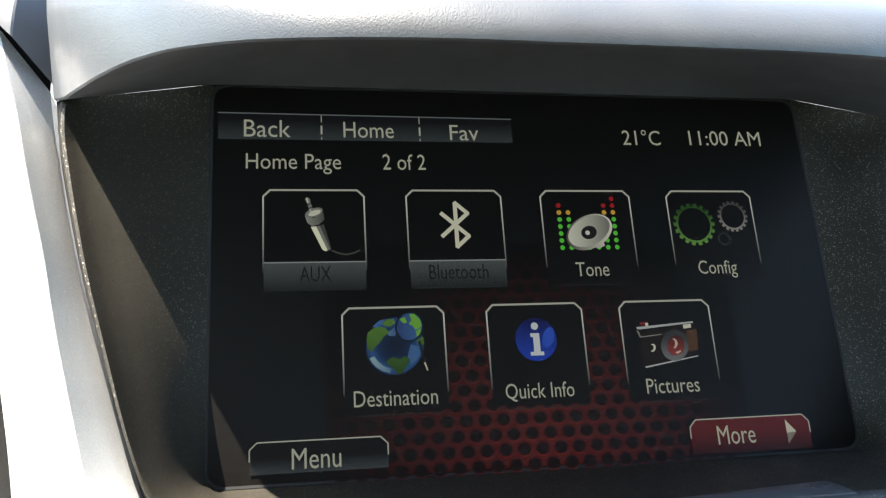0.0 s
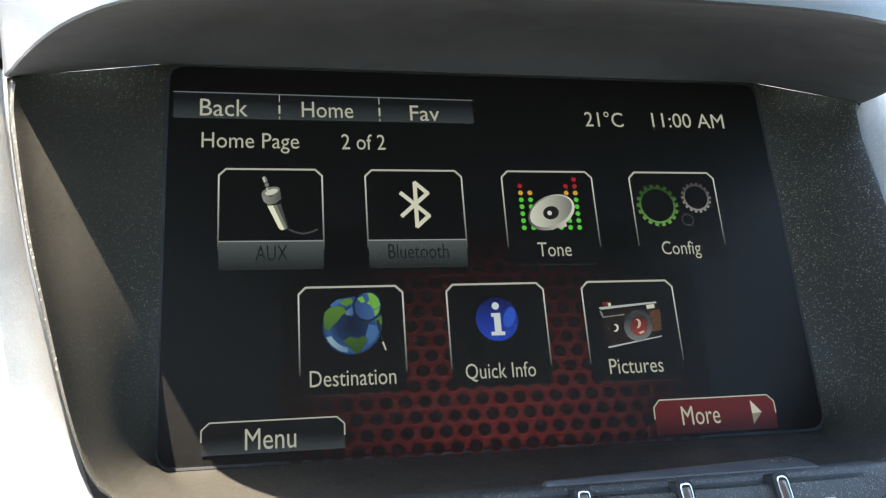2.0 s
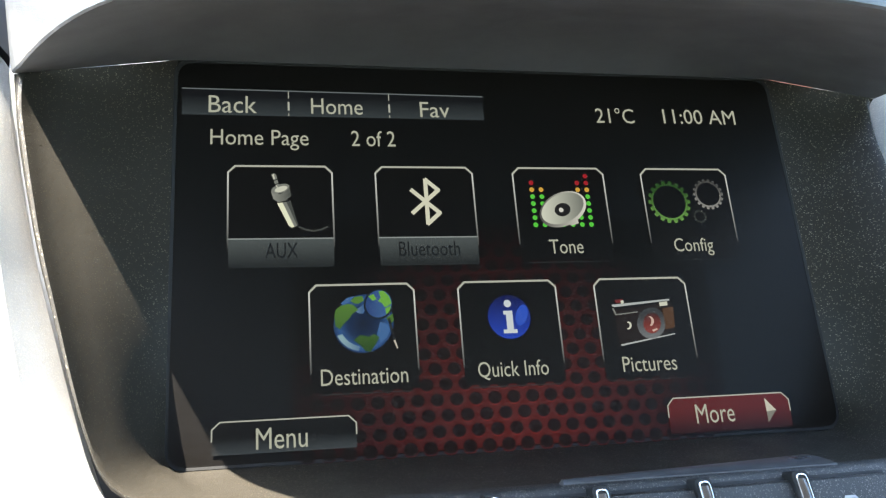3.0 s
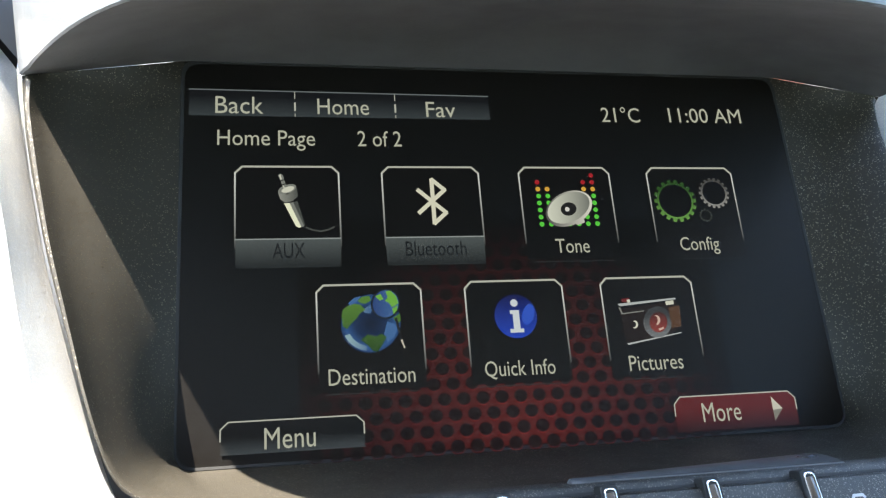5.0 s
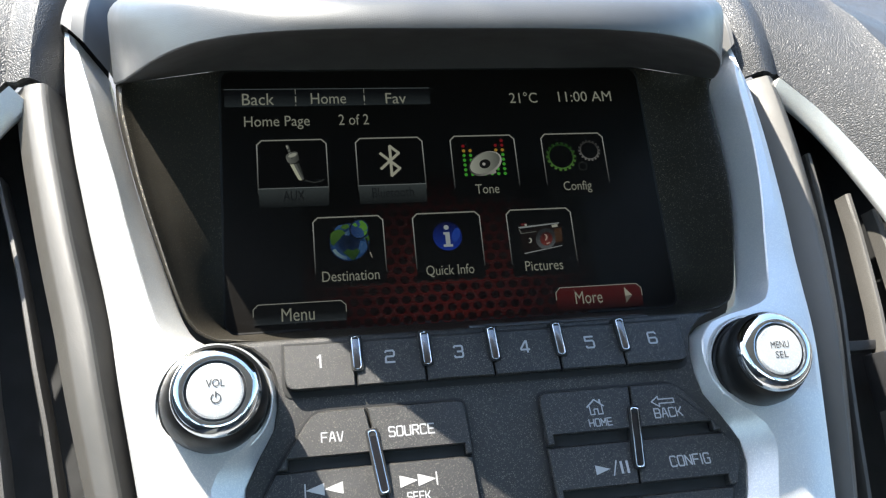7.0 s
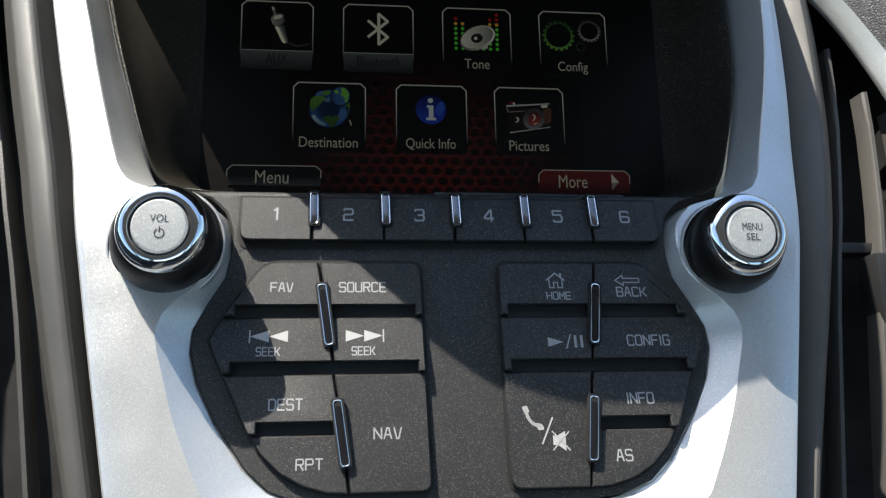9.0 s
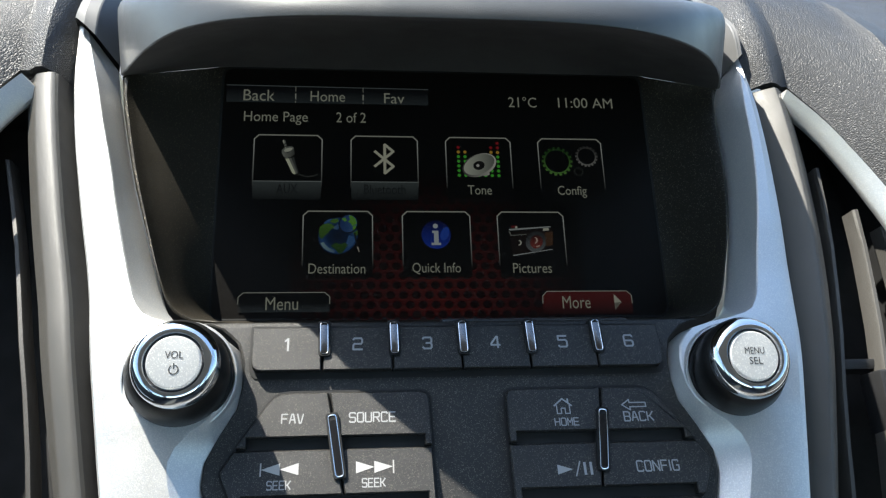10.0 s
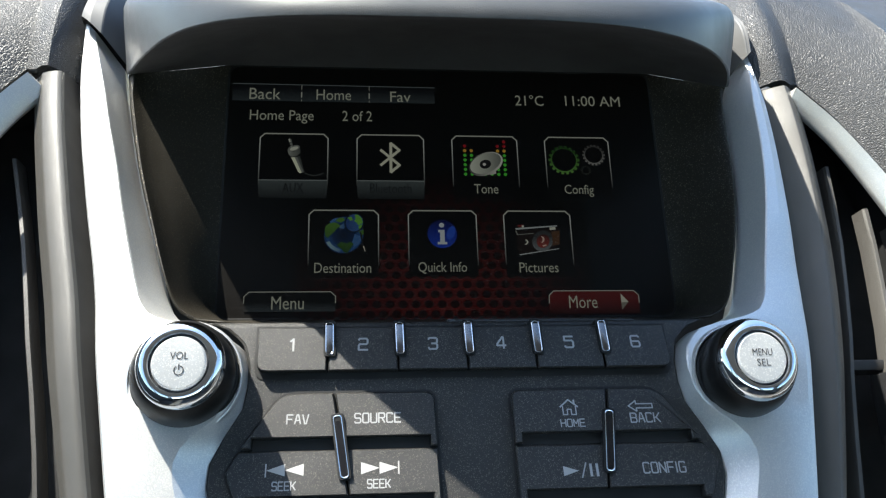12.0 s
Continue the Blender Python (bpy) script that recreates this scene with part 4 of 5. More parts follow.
drawn("plug_collar", PLUG, [[(350, 212), (400, 226), (452, 190), (460, 236), (430, 262), (390, 270), (364, 252)]], glow("screen_collar", (0.22, 0.23, 0.20), 1.0, (0.05, 0.055, 0.05), 0, -0.0556, -0.0512), 3, aux)
drawn("collar_face", PLUG, [oval(400, 196, 51, 24, 18)], STEEL, 4, aux)
drawn("collar_ring", PLUG, [oval(404, 199, 36, 15, 18)], STEEL_PALE, 5, aux)
drawn("plug_body", PLUG, [[(384, 274), (414, 272), (480, 404), (466, 408), (450, 398)]], glow("screen_plug_light", (0.66, 0.68, 0.50), 1.0), 3, aux)
drawn("plug_shade", PLUG, [[(414, 272), (434, 268), (495, 400), (480, 404)]], STEEL, 3, aux)
drawn("plug_dark", PLUG, [[(434, 268), (456, 260), (500, 392), (495, 400)]], STEEL_DIM, 3, aux)
lit("plug_cord", stroke([PLUG(505, 405), PLUG(540, 420), PLUG(585, 428), PLUG(630, 418), PLUG(658, 404)], 0.0004), STEEL_DIM, 3, aux)
# rune
bx, bz = -0.0200, 0.0
rune = stroke([(bx - 0.0033, bz + 0.0029), (bx + 0.0032, bz - 0.0029), (bx + 0.0002, bz - 0.0056), (bx + 0.0002, bz + 0.0056), (bx + 0.0032, bz + 0.0029), (bx - 0.0033, bz - 0.0029)], 0.0010)
lit("rune", rune, glow("screen_rune", (0.82, 0.82, 0.64), 0.66), 3, blue)
# level dots and loudspeaker
dots = {"green": [], "amber": [], "red": []}
for col, (n, amber, red) in enumerate(((5, 1, 1), (5, 1, 0), (4, 0, 0), (4, 1, 0), (4, 0, 0), (5, 1, 1), (5, 1, 2))):
    x = 0.0066 + 0.00238 * col
    for k in range(n + amber + red):
        kind = "green" if k < n else "amber" if k < n + amber else "red"
        dots[kind].append(disc(x, -0.0061 + 0.00183 * k, 0.00064, None, 10))
lit("level_dots", dots["green"], glow("screen_green", (0.10, 0.62, 0.06), 0.75), 3, tone)
lit("amber_dots", dots["amber"], glow("screen_amber", (0.75, 0.42, 0.06), 0.7), 3, tone)
lit("red_dots", dots["red"], glow("screen_red", (0.50, 0.02, 0.03), 0.6), 3, tone)
lit("loudspeaker", [disc(0.0140, -0.0021, 0.0066, 0.0042, 32, radians(26)), [(0.0120, -0.0052), (0.0172, -0.0024), (0.0176, -0.0058), (0.0158, -0.0064)]], glow("screen_speaker", (0.07, 0.07, 0.065), 1.0, (0.55, 0.55, 0.48), 0, 0.0085, 0.0195), 4, tone)
lit("speaker_cone", [disc(0.0139, -0.0019, 0.0060, 0.0036, 32, radians(26))], glow("screen_cone", (0.50, 0.52, 0.43), 1.0, (0.14, 0.15, 0.13), 0, 0.0090, 0.0195), 5, tone)
part("speaker_dome", flat_poly([disc(0.0138, -0.0023, 0.0021, 0.0017, 22, radians(20))], -0.00058), glow("screen_dome", (0.01, 0.01, 0.01), 1.0), tone, "", True)
part("dome_glint", flat_poly([disc(0.0134, -0.0024, 0.0006, None, 12)], -0.00066), glow("screen_glint", (0.55, 0.55, 0.5), 1.0), tone, "", True)


# gears
def gear(cx, cz, r, w, teeth, mat):
    polys = ring(cx, cz, r, w, 36)
    for k in range(teeth):
        a = 2 * math.pi * k / teeth
        c, s = math.cos(a), math.sin(a)
        p = Vector((cx + c * r, cz + s * r))
        t = Vector((-s, c)) * r * 0.13
        q = Vector((c, s)) * r * 0.17
        polys.append([tuple(p - t), tuple(p + t), tuple(p + t * 0.7 + q), tuple(p - t * 0.7 + q)])
    lit("gear", polys, mat, 3, conf)


gear(0.0426, -0.0002, 0.0049, 0.0005, 18, glow("screen_gear_green", (0.018, 0.060, 0.012), 1.0, (0.10, 0.24, 0.05), 2, 0.003, -0.005))
gear(0.0537, 0.0019, 0.0036, 0.00045, 18, glow("screen_gear_grey", (0.05, 0.05, 0.047), 1.0, (0.20, 0.20, 0.185), 2, 0.004, -0.001))
gear(0.0503, -0.0042, 0.0016, 0.0003, 12, glow("screen_gear_dark", (0.03, 0.035, 0.03), 1.0))
# globe with lens
EARTH = icon_map(286, 73, -0.0361, -0.0201, 4.2e-5, 4.17e-5, 0.066, 0.0)
SEA_C = EARTH(302, 288)
SEA = radial("screen_sea", [(0.0, (0.003, 0.007, 0.018)), (0.55, (0.007, 0.022, 0.065)), (0.85, (0.022, 0.075, 0.210)), (1.0, (0.008, 0.028, 0.090))], 1.0, SEA_C[0], SEA_C[1], 150, 150)
LAND = glow("screen_land", (0.020, 0.060, 0.012), 1.0, (0.070, 0.170, 0.028), 2, -0.0345, -0.0240)
LAND_BRIGHT = glow("screen_land_bright", (0.12, 0.33, 0.045), 1.0)
SHINE = glow("screen_sea_shine", (0.04, 0.10, 0.22), 1.0, (0.20, 0.32, 0.36), 0, -0.0360, -0.0410)
SHOAL = glow("screen_shoal", (0.04, 0.11, 0.26), 1.0)
drawn("globe", EARTH, [oval(302, 288, 160, 160, 0, 40)], SEA, 3, dest)
drawn("sea_shine", EARTH, [oval(302, 288, 152, 150, 0, 12, 205, 262) + oval(312, 276, 138, 138, 0, 12, 258, 209), [(252, 214), (274, 202), (298, 184), (308, 214), (298, 236), (268, 232)]], SHINE, 4, dest)
drawn("shoal", EARTH, [[(388, 282), (428, 296), (444, 330), (424, 372), (392, 396), (372, 350)], [(176, 176), (210, 146), (246, 138), (224, 168), (190, 188)]], SHOAL, 4, dest)
drawn("land", EARTH, [[(145, 246), (150, 212), (176, 190), (214, 180), (244, 186), (270, 214), (240, 236), (224, 262), (196, 290), (176, 318), (152, 300)],
                      [(226, 164), (250, 142), (290, 138), (300, 164), (270, 182), (246, 178)], [(250, 378), (286, 350), (330, 362), (358, 348), (386, 366), (366, 406), (340, 444), (316, 440), (286, 406)],
                      [(420, 262), (456, 240), (462, 280), (440, 300)]], LAND, 5, dest)
lens = part("lens_disc", flat_poly([[EARTH(u, v) for u, v in oval(378, 186, 72, 78)]], -0.00058), glow("screen_lens_sea", (0.020, 0.050, 0.16), 1.0, (0.04, 0.11, 0.26), 0, -0.0350, -0.0300), dest, "", True)
part("lens_land", flat_poly([[EARTH(u, v) for u, v in o] for o in ([(376, 116), (402, 112), (434, 144), (448, 184), (430, 198), (412, 206), (396, 182), (374, 170), (388, 150)], [(414, 212), (444, 196), (438, 232), (420, 244)], [(320, 142), (350, 130), (366, 160), (346, 168)])], -0.00066), LAND_BRIGHT, dest, "", True)
rim_u, rim_i = oval(378, 186, 80, 86), oval(378, 186, 70, 76)
part("lens_ring", flat_poly([[EARTH(*rim_u[k]), EARTH(*rim_u[(k + 1) % 28]), EARTH(*rim_i[(k + 1) % 28]), EARTH(*rim_i[k])] for k in range(28)], -0.00074), glow("screen_lens_ring", (0.006, 0.010, 0.014), 1.0), dest, "", True)
part("lens_handle", flat_poly([[EARTH(428, 270), EARTH(440, 264), EARTH(472, 390), EARTH(462, 396)]], -0.00066), glow("screen_handle", (0.010, 0.012, 0.014), 1.0), dest, "", True)
part("handle_tip", flat_poly([[EARTH(460, 388), EARTH(470, 384), EARTH(486, 430), EARTH(480, 434)]], -0.00074), glow("screen_handle_tip", (0.42, 0.40, 0.33), 1.0), dest, "", True)
# information ball
lit("ball", [disc(-0.0024, -0.0286, 0.0051, 0.0052, 36)], glow("screen_ball", (0.010, 0.040, 0.34), 1.0, (0.003, 0.006, 0.06), 2, -0.033, -0.0240), 3, info)
lit("ball_glint", [disc(0.0006, -0.0283, 0.0014, 0.0026, 18, radians(-20))], glow("screen_ball_glint", (0.020, 0.070, 0.42), 1.0), 4, info)
lit("letter_i", [rect(-0.0032, -0.0016, -0.0318, -0.0274), rect(-0.0038, -0.0016, -0.0281, -0.0272), rect(-0.0041, -0.0008, -0.0325, -0.0316), disc(-0.0026, -0.0255, 0.0009, None, 14)], glow("screen_i", (0.60, 0.66, 0.70), 0.8), 5, info)
# camera icon
SNAP = icon_map(307, 42, 0.0311, -0.0201, 4.87e-5, 4.55e-5, 0.147, 0.028)
drawn("camera_body", SNAP, [[(170, 215), (470, 172), (490, 200), (496, 312), (440, 350), (215, 395), (195, 340), (185, 270)]], glow("screen_brown", (0.010, 0.006, 0.005), 1.0), 3, pict)
drawn("camera_grip", SNAP, [[(430, 206), (488, 196), (497, 308), (446, 320)]], glow("screen_grip", (0.070, 0.034, 0.016), 1.0), 4, pict)
drawn("camera_top", SNAP, [[(163, 186), (466, 154), (470, 163), (180, 199), (168, 196)], [(213, 396), (496, 339), (497, 345), (220, 404)]], glow("screen_cam_silver", (0.34, 0.37, 0.36), 1.0), 4, pict)
drawn("camera_edge", SNAP, [[(165, 204), (176, 206), (190, 236), (300, 222), (300, 228), (184, 243)]], STEEL, 4, pict)
drawn("camera_finder", SNAP, [[(412, 174), (455, 168), (458, 190), (416, 195)]], STEEL_PALE, 5, pict)
drawn("camera_knob", SNAP, [[(178, 160), (224, 154), (212, 176), (186, 178)]], glow("screen_cam_red", (0.13, 0.015, 0.015), 1.0), 4, pict)
drawn("knob_glint", SNAP, [[(208, 165), (224, 162), (228, 178), (213, 182)]], STEEL_PALE, 5, pict)
drawn("camera_lens", SNAP, [oval(372, 284, 76, 84, 0, 36)], glow("screen_cam_ring", (0.030, 0.034, 0.036), 1.0, (0.13, 0.14, 0.145), 2, -0.0295, -0.0345), 4, pict)
drawn("camera_glass", SNAP, [oval(375, 286, 46, 54, 0, 30)], glow("screen_cam_glass", (0.19, 0.035, 0.028), 1.0, (0.045, 0.010, 0.008), 2, -0.0330, -0.0290), 5, pict)
part("camera_glint", flat_poly([[SNAP(u, v) for u, v in o] for o in (oval(362, 276, 22, 27, 0, 14, -75, 100) + oval(358, 276, 12, 22, 0, 14, 100, -75), [(372, 322), (400, 312), (404, 320), (382, 332)])], -0.00058), glow("screen_cam_glint", (0.48, 0.34, 0.28), 1.0), pict, "", True)
drawn("camera_dial", SNAP, [oval(252, 297, 17, 21, 0, 14, -110, 110) + oval(247, 297, 11, 15, 0, 14, 110, -110)], STEEL_PALE, 4, pict)

# menu and more
menu = lit("menu_button", [[(-0.0684, -0.0558), (-0.0386, -0.0558), (-0.0386, -0.0506), (-0.0402, -0.0491), (-0.0668, -0.0491), (-0.0684, -0.0506)]], glow("screen_menu", (0.040, 0.050, 0.055), 1.0, (0.0015, 0.0018, 0.002), 2, -0.0562, -0.0525), 2, label="dark menu button")
lit("button_edge", stroke([(-0.0684, -0.0530), (-0.0684, -0.0506), (-0.0668, -0.0491), (-0.0402, -0.0491), (-0.0386, -0.0506), (-0.0386, -0.0530)], 0.0003), LINE, 3, menu)
say("Menu", -0.0542, -0.0529, 0.0106, 0.0044, menu)
more = lit("more_button", [[(0.0332, -0.0572), (0.0646, -0.0572), (0.0646, -0.0508), (0.0630, -0.0492), (0.0350, -0.0492), (0.0334, -0.0508)]], glow("screen_more", (0.022, 0.003, 0.003), 1.0, (0.085, 0.008, 0.007), 2, -0.0566, -0.0520), 2, label="dark red more button")
lit("button_edge", stroke([(0.0333, -0.0535), (0.0334, -0.0508), (0.0350, -0.0492), (0.0630, -0.0492), (0.0646, -0.0508), (0.0646, -0.0535)], 0.0003), LINE, 3, more)
say("More", 0.0450, -0.0531, 0.0098, 0.0044, more)
lit("arrow_head", [[(0.0583, -0.0502), (0.0583, -0.0534), (0.0609, -0.0532)]], glow("screen_arrow", (0.75, 0.74, 0.6), 0.6), 3, more)
lit("arrow_shade", [[(0.0583, -0.0560), (0.0583, -0.0534), (0.0609, -0.0532)]], glow("screen_arrow_dark", (0.28, 0.27, 0.22), 0.6), 3, more)

# ---- air vents on both sides ----
STRIP_OUT = [(0.040, 0.1405), (0.025, 0.1372), (-0.005, 0.1306), (-0.031, 0.1242), (-0.060, 0.1168), (-0.091, 0.1085), (-0.148, 0.0975), (-0.21, 0.0860)]
ARC_OUT = [(0.1350, 0.0245), (0.1382, 0.0198), (0.1449, 0.0090), (0.1507, -0.0040), (0.1576, -0.0222), (0.1640, -0.0450), (0.1680, -0.0720), (0.1700, -0.1050), (0.1700, -0.1600), (0.1680, -0.2000)]
ARC_IN = [(0.1310, 0.0190), (0.1345, 0.0150), (0.1395, 0.0070), (0.1445, -0.0040), (0.1504, -0.0213), (0.1560, -0.0430), (0.1595, -0.0700), (0.1612, -0.1050), (0.1612, -0.1600), (0.1590, -0.2000)]
ARC_LEAN = 0.0065


def strip_out(sign, z):
    return eased(z, STRIP_OUT) + 0.0010 - sign * 0.0045 * smooth(-0.045, 0.035, z)


def wide(z):
    """Width of the surround strip against its usual one."""
    return 0.66 + 0.39 * smooth(-0.19, -0.04, z)


def air_vent(sign, label):
    vent = thing("air_vent", (sign * 0.13, 0.0, -0.15), label, "air vent", "dashboard air vents")
    rows = []
    for k in range(41):
        z = lerp(0.0262, -0.205, k / 40)
        a = eased(z, X_OUT) + lean_out(sign, z) + 0.0012
        y = fy(z) + 0.0020
        m, c, b = (a + w * wide(z) for w in (0.0047, 0.0106, 0.0150))
        prof = [(a + 0.0002, y + 0.026), (a + 0.0002, y + 0.0130), (a + 0.0006, y + 0.0115), (m - 0.0012, y - 0.0004), (m - 0.0006, y - 0.0018), (m + 0.0003, y - 0.0023), (m + 0.0014, y - 0.0023), (c - 0.0008, y - 0.0012), (c - 0.0001, y - 0.0007), (c + 0.0005, y + 0.0003), (b - 0.0004, y + 0.0053), (b, y + 0.0065), (b + 0.0010, y + 0.030)]
        if sign > 0:
            up = smooth(-0.035, 0.022, z)
            m = a + lerp(0.0096, 0.0072, up) * wide(z)
            crest, foot = y + lerp(0.0008, -0.0024, up), y + lerp(0.0085, 0.0020, up)
            prof = [(a + 0.0002, y + 0.026), (a + 0.0002, foot + 0.004), (a + 0.0003, foot + 0.0008), (a + 0.0008, foot), (lerp(a, m, 0.5), lerp(foot, crest, 0.55)), (m - 0.0012, crest + 0.0004), (m - 0.0003, crest), (m + 0.0006, crest + 0.0002), (lerp(m, b, 0.5), lerp(crest, y + 0.0050, 0.42)), (b - 0.0010, y + 0.0048), (b - 0.0003, y + 0.0056), (b, y + 0.0070), (b + 0.0010, y + 0.030)]
        if k == 0:
            rows.append([(sign * x, q + 0.022, z + 0.0008) for x, q in prof])
            rows.append([(sign * x, q + 0.0006, z + 0.0004) for x, q in prof])
        rows.append([(sign * x, q, z) for x, q in prof])
    part("side_strip", grid([r[3:] for r in rows] if sign < 0 else rows), STRIP, vent, "grained grey surround strip")
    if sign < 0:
        # the flank turned from the sun: its shade is put into a darker plastic
        part("shaded_flank", grid([r[:4] for r in rows]), VENT, vent, "inner flank of the strip, its shade painted in black")
    o, i = ([Vector((p.x - sign * w, p.y)) for p in curve(c, 4)] for c, w in ((ARC_OUT, ARC_LEAN), (ARC_IN, 0.0045)))
    rows = []
    for (xo, zo), (xi, zi) in zip(o, i):
        yo, yi = fy(zo) - 0.0015, fy(zi) + 0.0042
        rows.append([(sign * xo, yo + 0.006, zo), (sign * xo, yo + 0.0005, zo), (sign * lerp(xo, xi, 0.06), yo - 0.0006, lerp(zo, zi, 0.06)), (sign * lerp(xo, xi, 0.5), lerp(yo, yi, 0.5) - 0.0006, lerp(zo, zi, 0.5)),
                     (sign * lerp(xo, xi, 0.94), yi - 0.0004, lerp(zo, zi, 0.94)), (sign * xi, yi + 0.0008, zi), (sign * (xi + 0.0004), yi + 0.0022, zi)])
    rows.insert(0, [(x - sign * 0.0012, y + 0.010, z + 0.0006) for x, y, z in rows[0]])
    part("arc_trim", grid(rows), SILVER, vent, "silver crescent trim")
    arc_z = lambda x: table(x + sign * 0.0045, ARC_IN[:7])
    for k in range(5):
        def edge(z):
            return strip_out(sign, z) + (0.0120 if sign > 0 else 0.0140) + 0.0092 * k * (1 + 6.0 * max(0.0, min(0.06, -z - 0.02)))
        top = 0.012
        while top > -0.16 and (edge(top) > 0.1605 - sign * 0.0045 or top > arc_z(edge(top)) + 0.008):
            top -= 0.001
        if sign > 0 and k == 2:
            top = -0.0285
        if top <= -0.16 or sign > 0 and k > 2:
            break
        rings = []
        for j in range(13):
            z = lerp(top, -0.203, j / 12)
            x, y = edge(z), fy(z) + (0.0165 if k == 0 else 0.0125 + 0.0008 * k) + (0.006 if sign < 0 else 0)
            w = 0.0011
            rings.append([(sign * (x - w), y + 0.0010, z), (sign * (x - w * 0.5), y + 0.0001, z), (sign * (x + w * 0.5), y, z), (sign * (x + w), y + 0.0010, z), (sign * (x + w * 0.9), y + 0.0075, z), (sign * (x - w * 0.9), y + 0.0075, z)])
        part("slat", block(rings), VENT_EDGE, vent)
    for z in (-0.0935,) if sign > 0 else ():
        xb = strip_out(sign, z) + 0.030
        wheel = part("adjuster", box(min(sign * (xb - 0.008), sign * (xb + 0.012)), max(sign * (xb - 0.008), sign * (xb + 0.012)), fy(z) + 0.011, fy(z) + 0.022, z - 0.011, z + 0.011, 0.0012), VENT, vent, "ribbed black vent adjuster")
        for j in range(4):
            xr = xb - 0.004 + 0.004 * j
            part("rib", box(min(sign * xr, sign * (xr + 0.0018)), max(sign * xr, sign * (xr + 0.0018)), fy(z) + 0.0098, fy(z) + 0.013, z - 0.0085, z + 0.0085, 0.0005), VENT, wheel)
        part("crossbar", box(min(sign * (xb - 0.014), sign * 0.153), max(sign * (xb - 0.014), sign * 0.153), fy(z) + 0.020, fy(z) + 0.030, z + 0.0125, z + 0.0160, 0.0008), VENT, vent)
    rows = [[(sign * x, fy(0.0255) + 0.0085, 0.0255) for x in (0.1300 - sign * ARC_LEAN, 0.1310 - sign * ARC_LEAN, 0.168 - sign * ARC_LEAN, 0.170 - sign * ARC_LEAN)]]
    for z in (0.0245, -0.05, -0.12, -0.205):
        a, b = strip_out(sign, z) - 0.001, 0.170 - sign * ARC_LEAN
        rows.append([(sign * a, fy(z) + 0.010, z), (sign * a, fy(z) + 0.040, z), (sign * b, fy(z) + 0.040, z), (sign * b, fy(z) + 0.004, z)])
    part("duct", grid(rows), SEAM, vent, "black inside of the duct")


air_vent(-1, "air vent with black slats and silver crescent trim, driver side")
air_vent(1, "air vent with black slats and silver crescent trim, passenger side")

# lower end of the stack, under the last keys
lower = thing("lower_panel", (0, -0.05, -0.20), "plain charcoal panel under the audio controls", "panel")
part("board", grid([[(x * table(z, X_OUT), fy(z) + 0.006, z) for x in (-1.05, -0.5, 0, 0.5, 1.05)] for z in (-0.150, -0.18, -0.21, -0.26)]), PANEL, lower)

# ---- dashboard skin ----
dashboard = thing("dashboard", (0, 0.1, 0.0), "dark grey grained soft dashboard top", "dashboard")


def dash_top(x, y):
    a = abs(x) + (0.0055 if x > 0 else -0.0055)
    front = 1 - smooth(0.12, 0.33, y)
    bulge = lerp(-0.0065 if x > 0 else -0.0135, 0.0090, smooth(0.1190, 0.1325, a)) - lerp(0.004, 0.044, front) * smooth(0.134, 0.26, a) - lerp(0.010, 0.0, front) * smooth(0.18, 0.36, a) - lerp(0.010, 0.03, front) * smooth(0.3, 0.75, a)
    return TOP0 + 0.105 * (y + 0.06) + bulge


def screen_base(x):
    return 0.372 - 0.24 * (abs(x) / 0.72) ** 2


arc = curve(ARC_OUT[:8], 3)
fronts = [(0.1200, 0.0275), (0.1215, 0.0272), (0.1230, 0.0270), (0.1245, 0.0271), (0.1260, 0.0273), (0.1280, 0.0276), (0.1300, 0.0277), (0.1320, 0.0275), (0.1345, 0.0268)] + [(p.x + 0.0040, p.y + 0.0045) for p in arc]
for sign in (-1, 1):
    rows = []
    cols = [(x, from_world(0, 0, 0)) for x, z in fronts]
    for x, z in [(x - sign * 0.0060, z) for x, z in fronts] + [(0.185, -0.155), (0.205, -0.15), (0.25, -0.15), (0.33, -0.15), (0.45, -0.15), (0.58, -0.15), (0.72, -0.15)]:
        hug = 1 - smooth(0.1225, 0.1330, x + sign * 0.0060)
        f = Vector((x, fy(z) + lerp(0.0165 if sign < 0 else 0.0070, -0.0003, smooth(0.1190, 0.1305, x + sign * 0.0060)) + 0.0050 * smooth(0.131, 0.140, x + sign * 0.0060), z))
        y0, z0 = ahead_of(f), height_of(f)
        yb = 0.105 + y0 * 0.4
        zt = dash_top(sign * x, yb)
        row = [(sign * x, y0 + 0.012, z0 - 0.002), (sign * x, y0 + 0.0015, z0 - 0.0004), (sign * x, y0, z0 + 0.0008)]
        c = (lerp(y0, yb, lerp(0.24, 0.12, hug)), lerp(z0, zt, 0.80))
        for k in range(1, 9):
            t = k / 8
            row.append((sign * x, (1 - t) ** 2 * y0 + 2 * t * (1 - t) * c[0] + t * t * yb, (1 - t) ** 2 * (z0 + 0.0008) + 2 * t * (1 - t) * c[1] + t * t * zt))
        for t in (0.12, 0.3, 0.55, 0.8, 1.0):
            y = lerp(yb, screen_base(x), t)
            row.append((sign * x, y, dash_top(sign * x, y)))
        rows.append([from_world(*p) for p in row])
    part("pad", grid(rows), LEATHER, dashboard)
part("middle_pad", grid([[from_world(x, y, TOP0 + 0.105 * (y + 0.06) - 0.0045) for x in (-0.135, -0.109, -0.03, 0.03, 0.109, 0.135)] for y in (0.20, 0.24, 0.28, 0.33, 0.376)]), GREY_TRIM, dashboard, "smooth grey centre of the dashboard top")

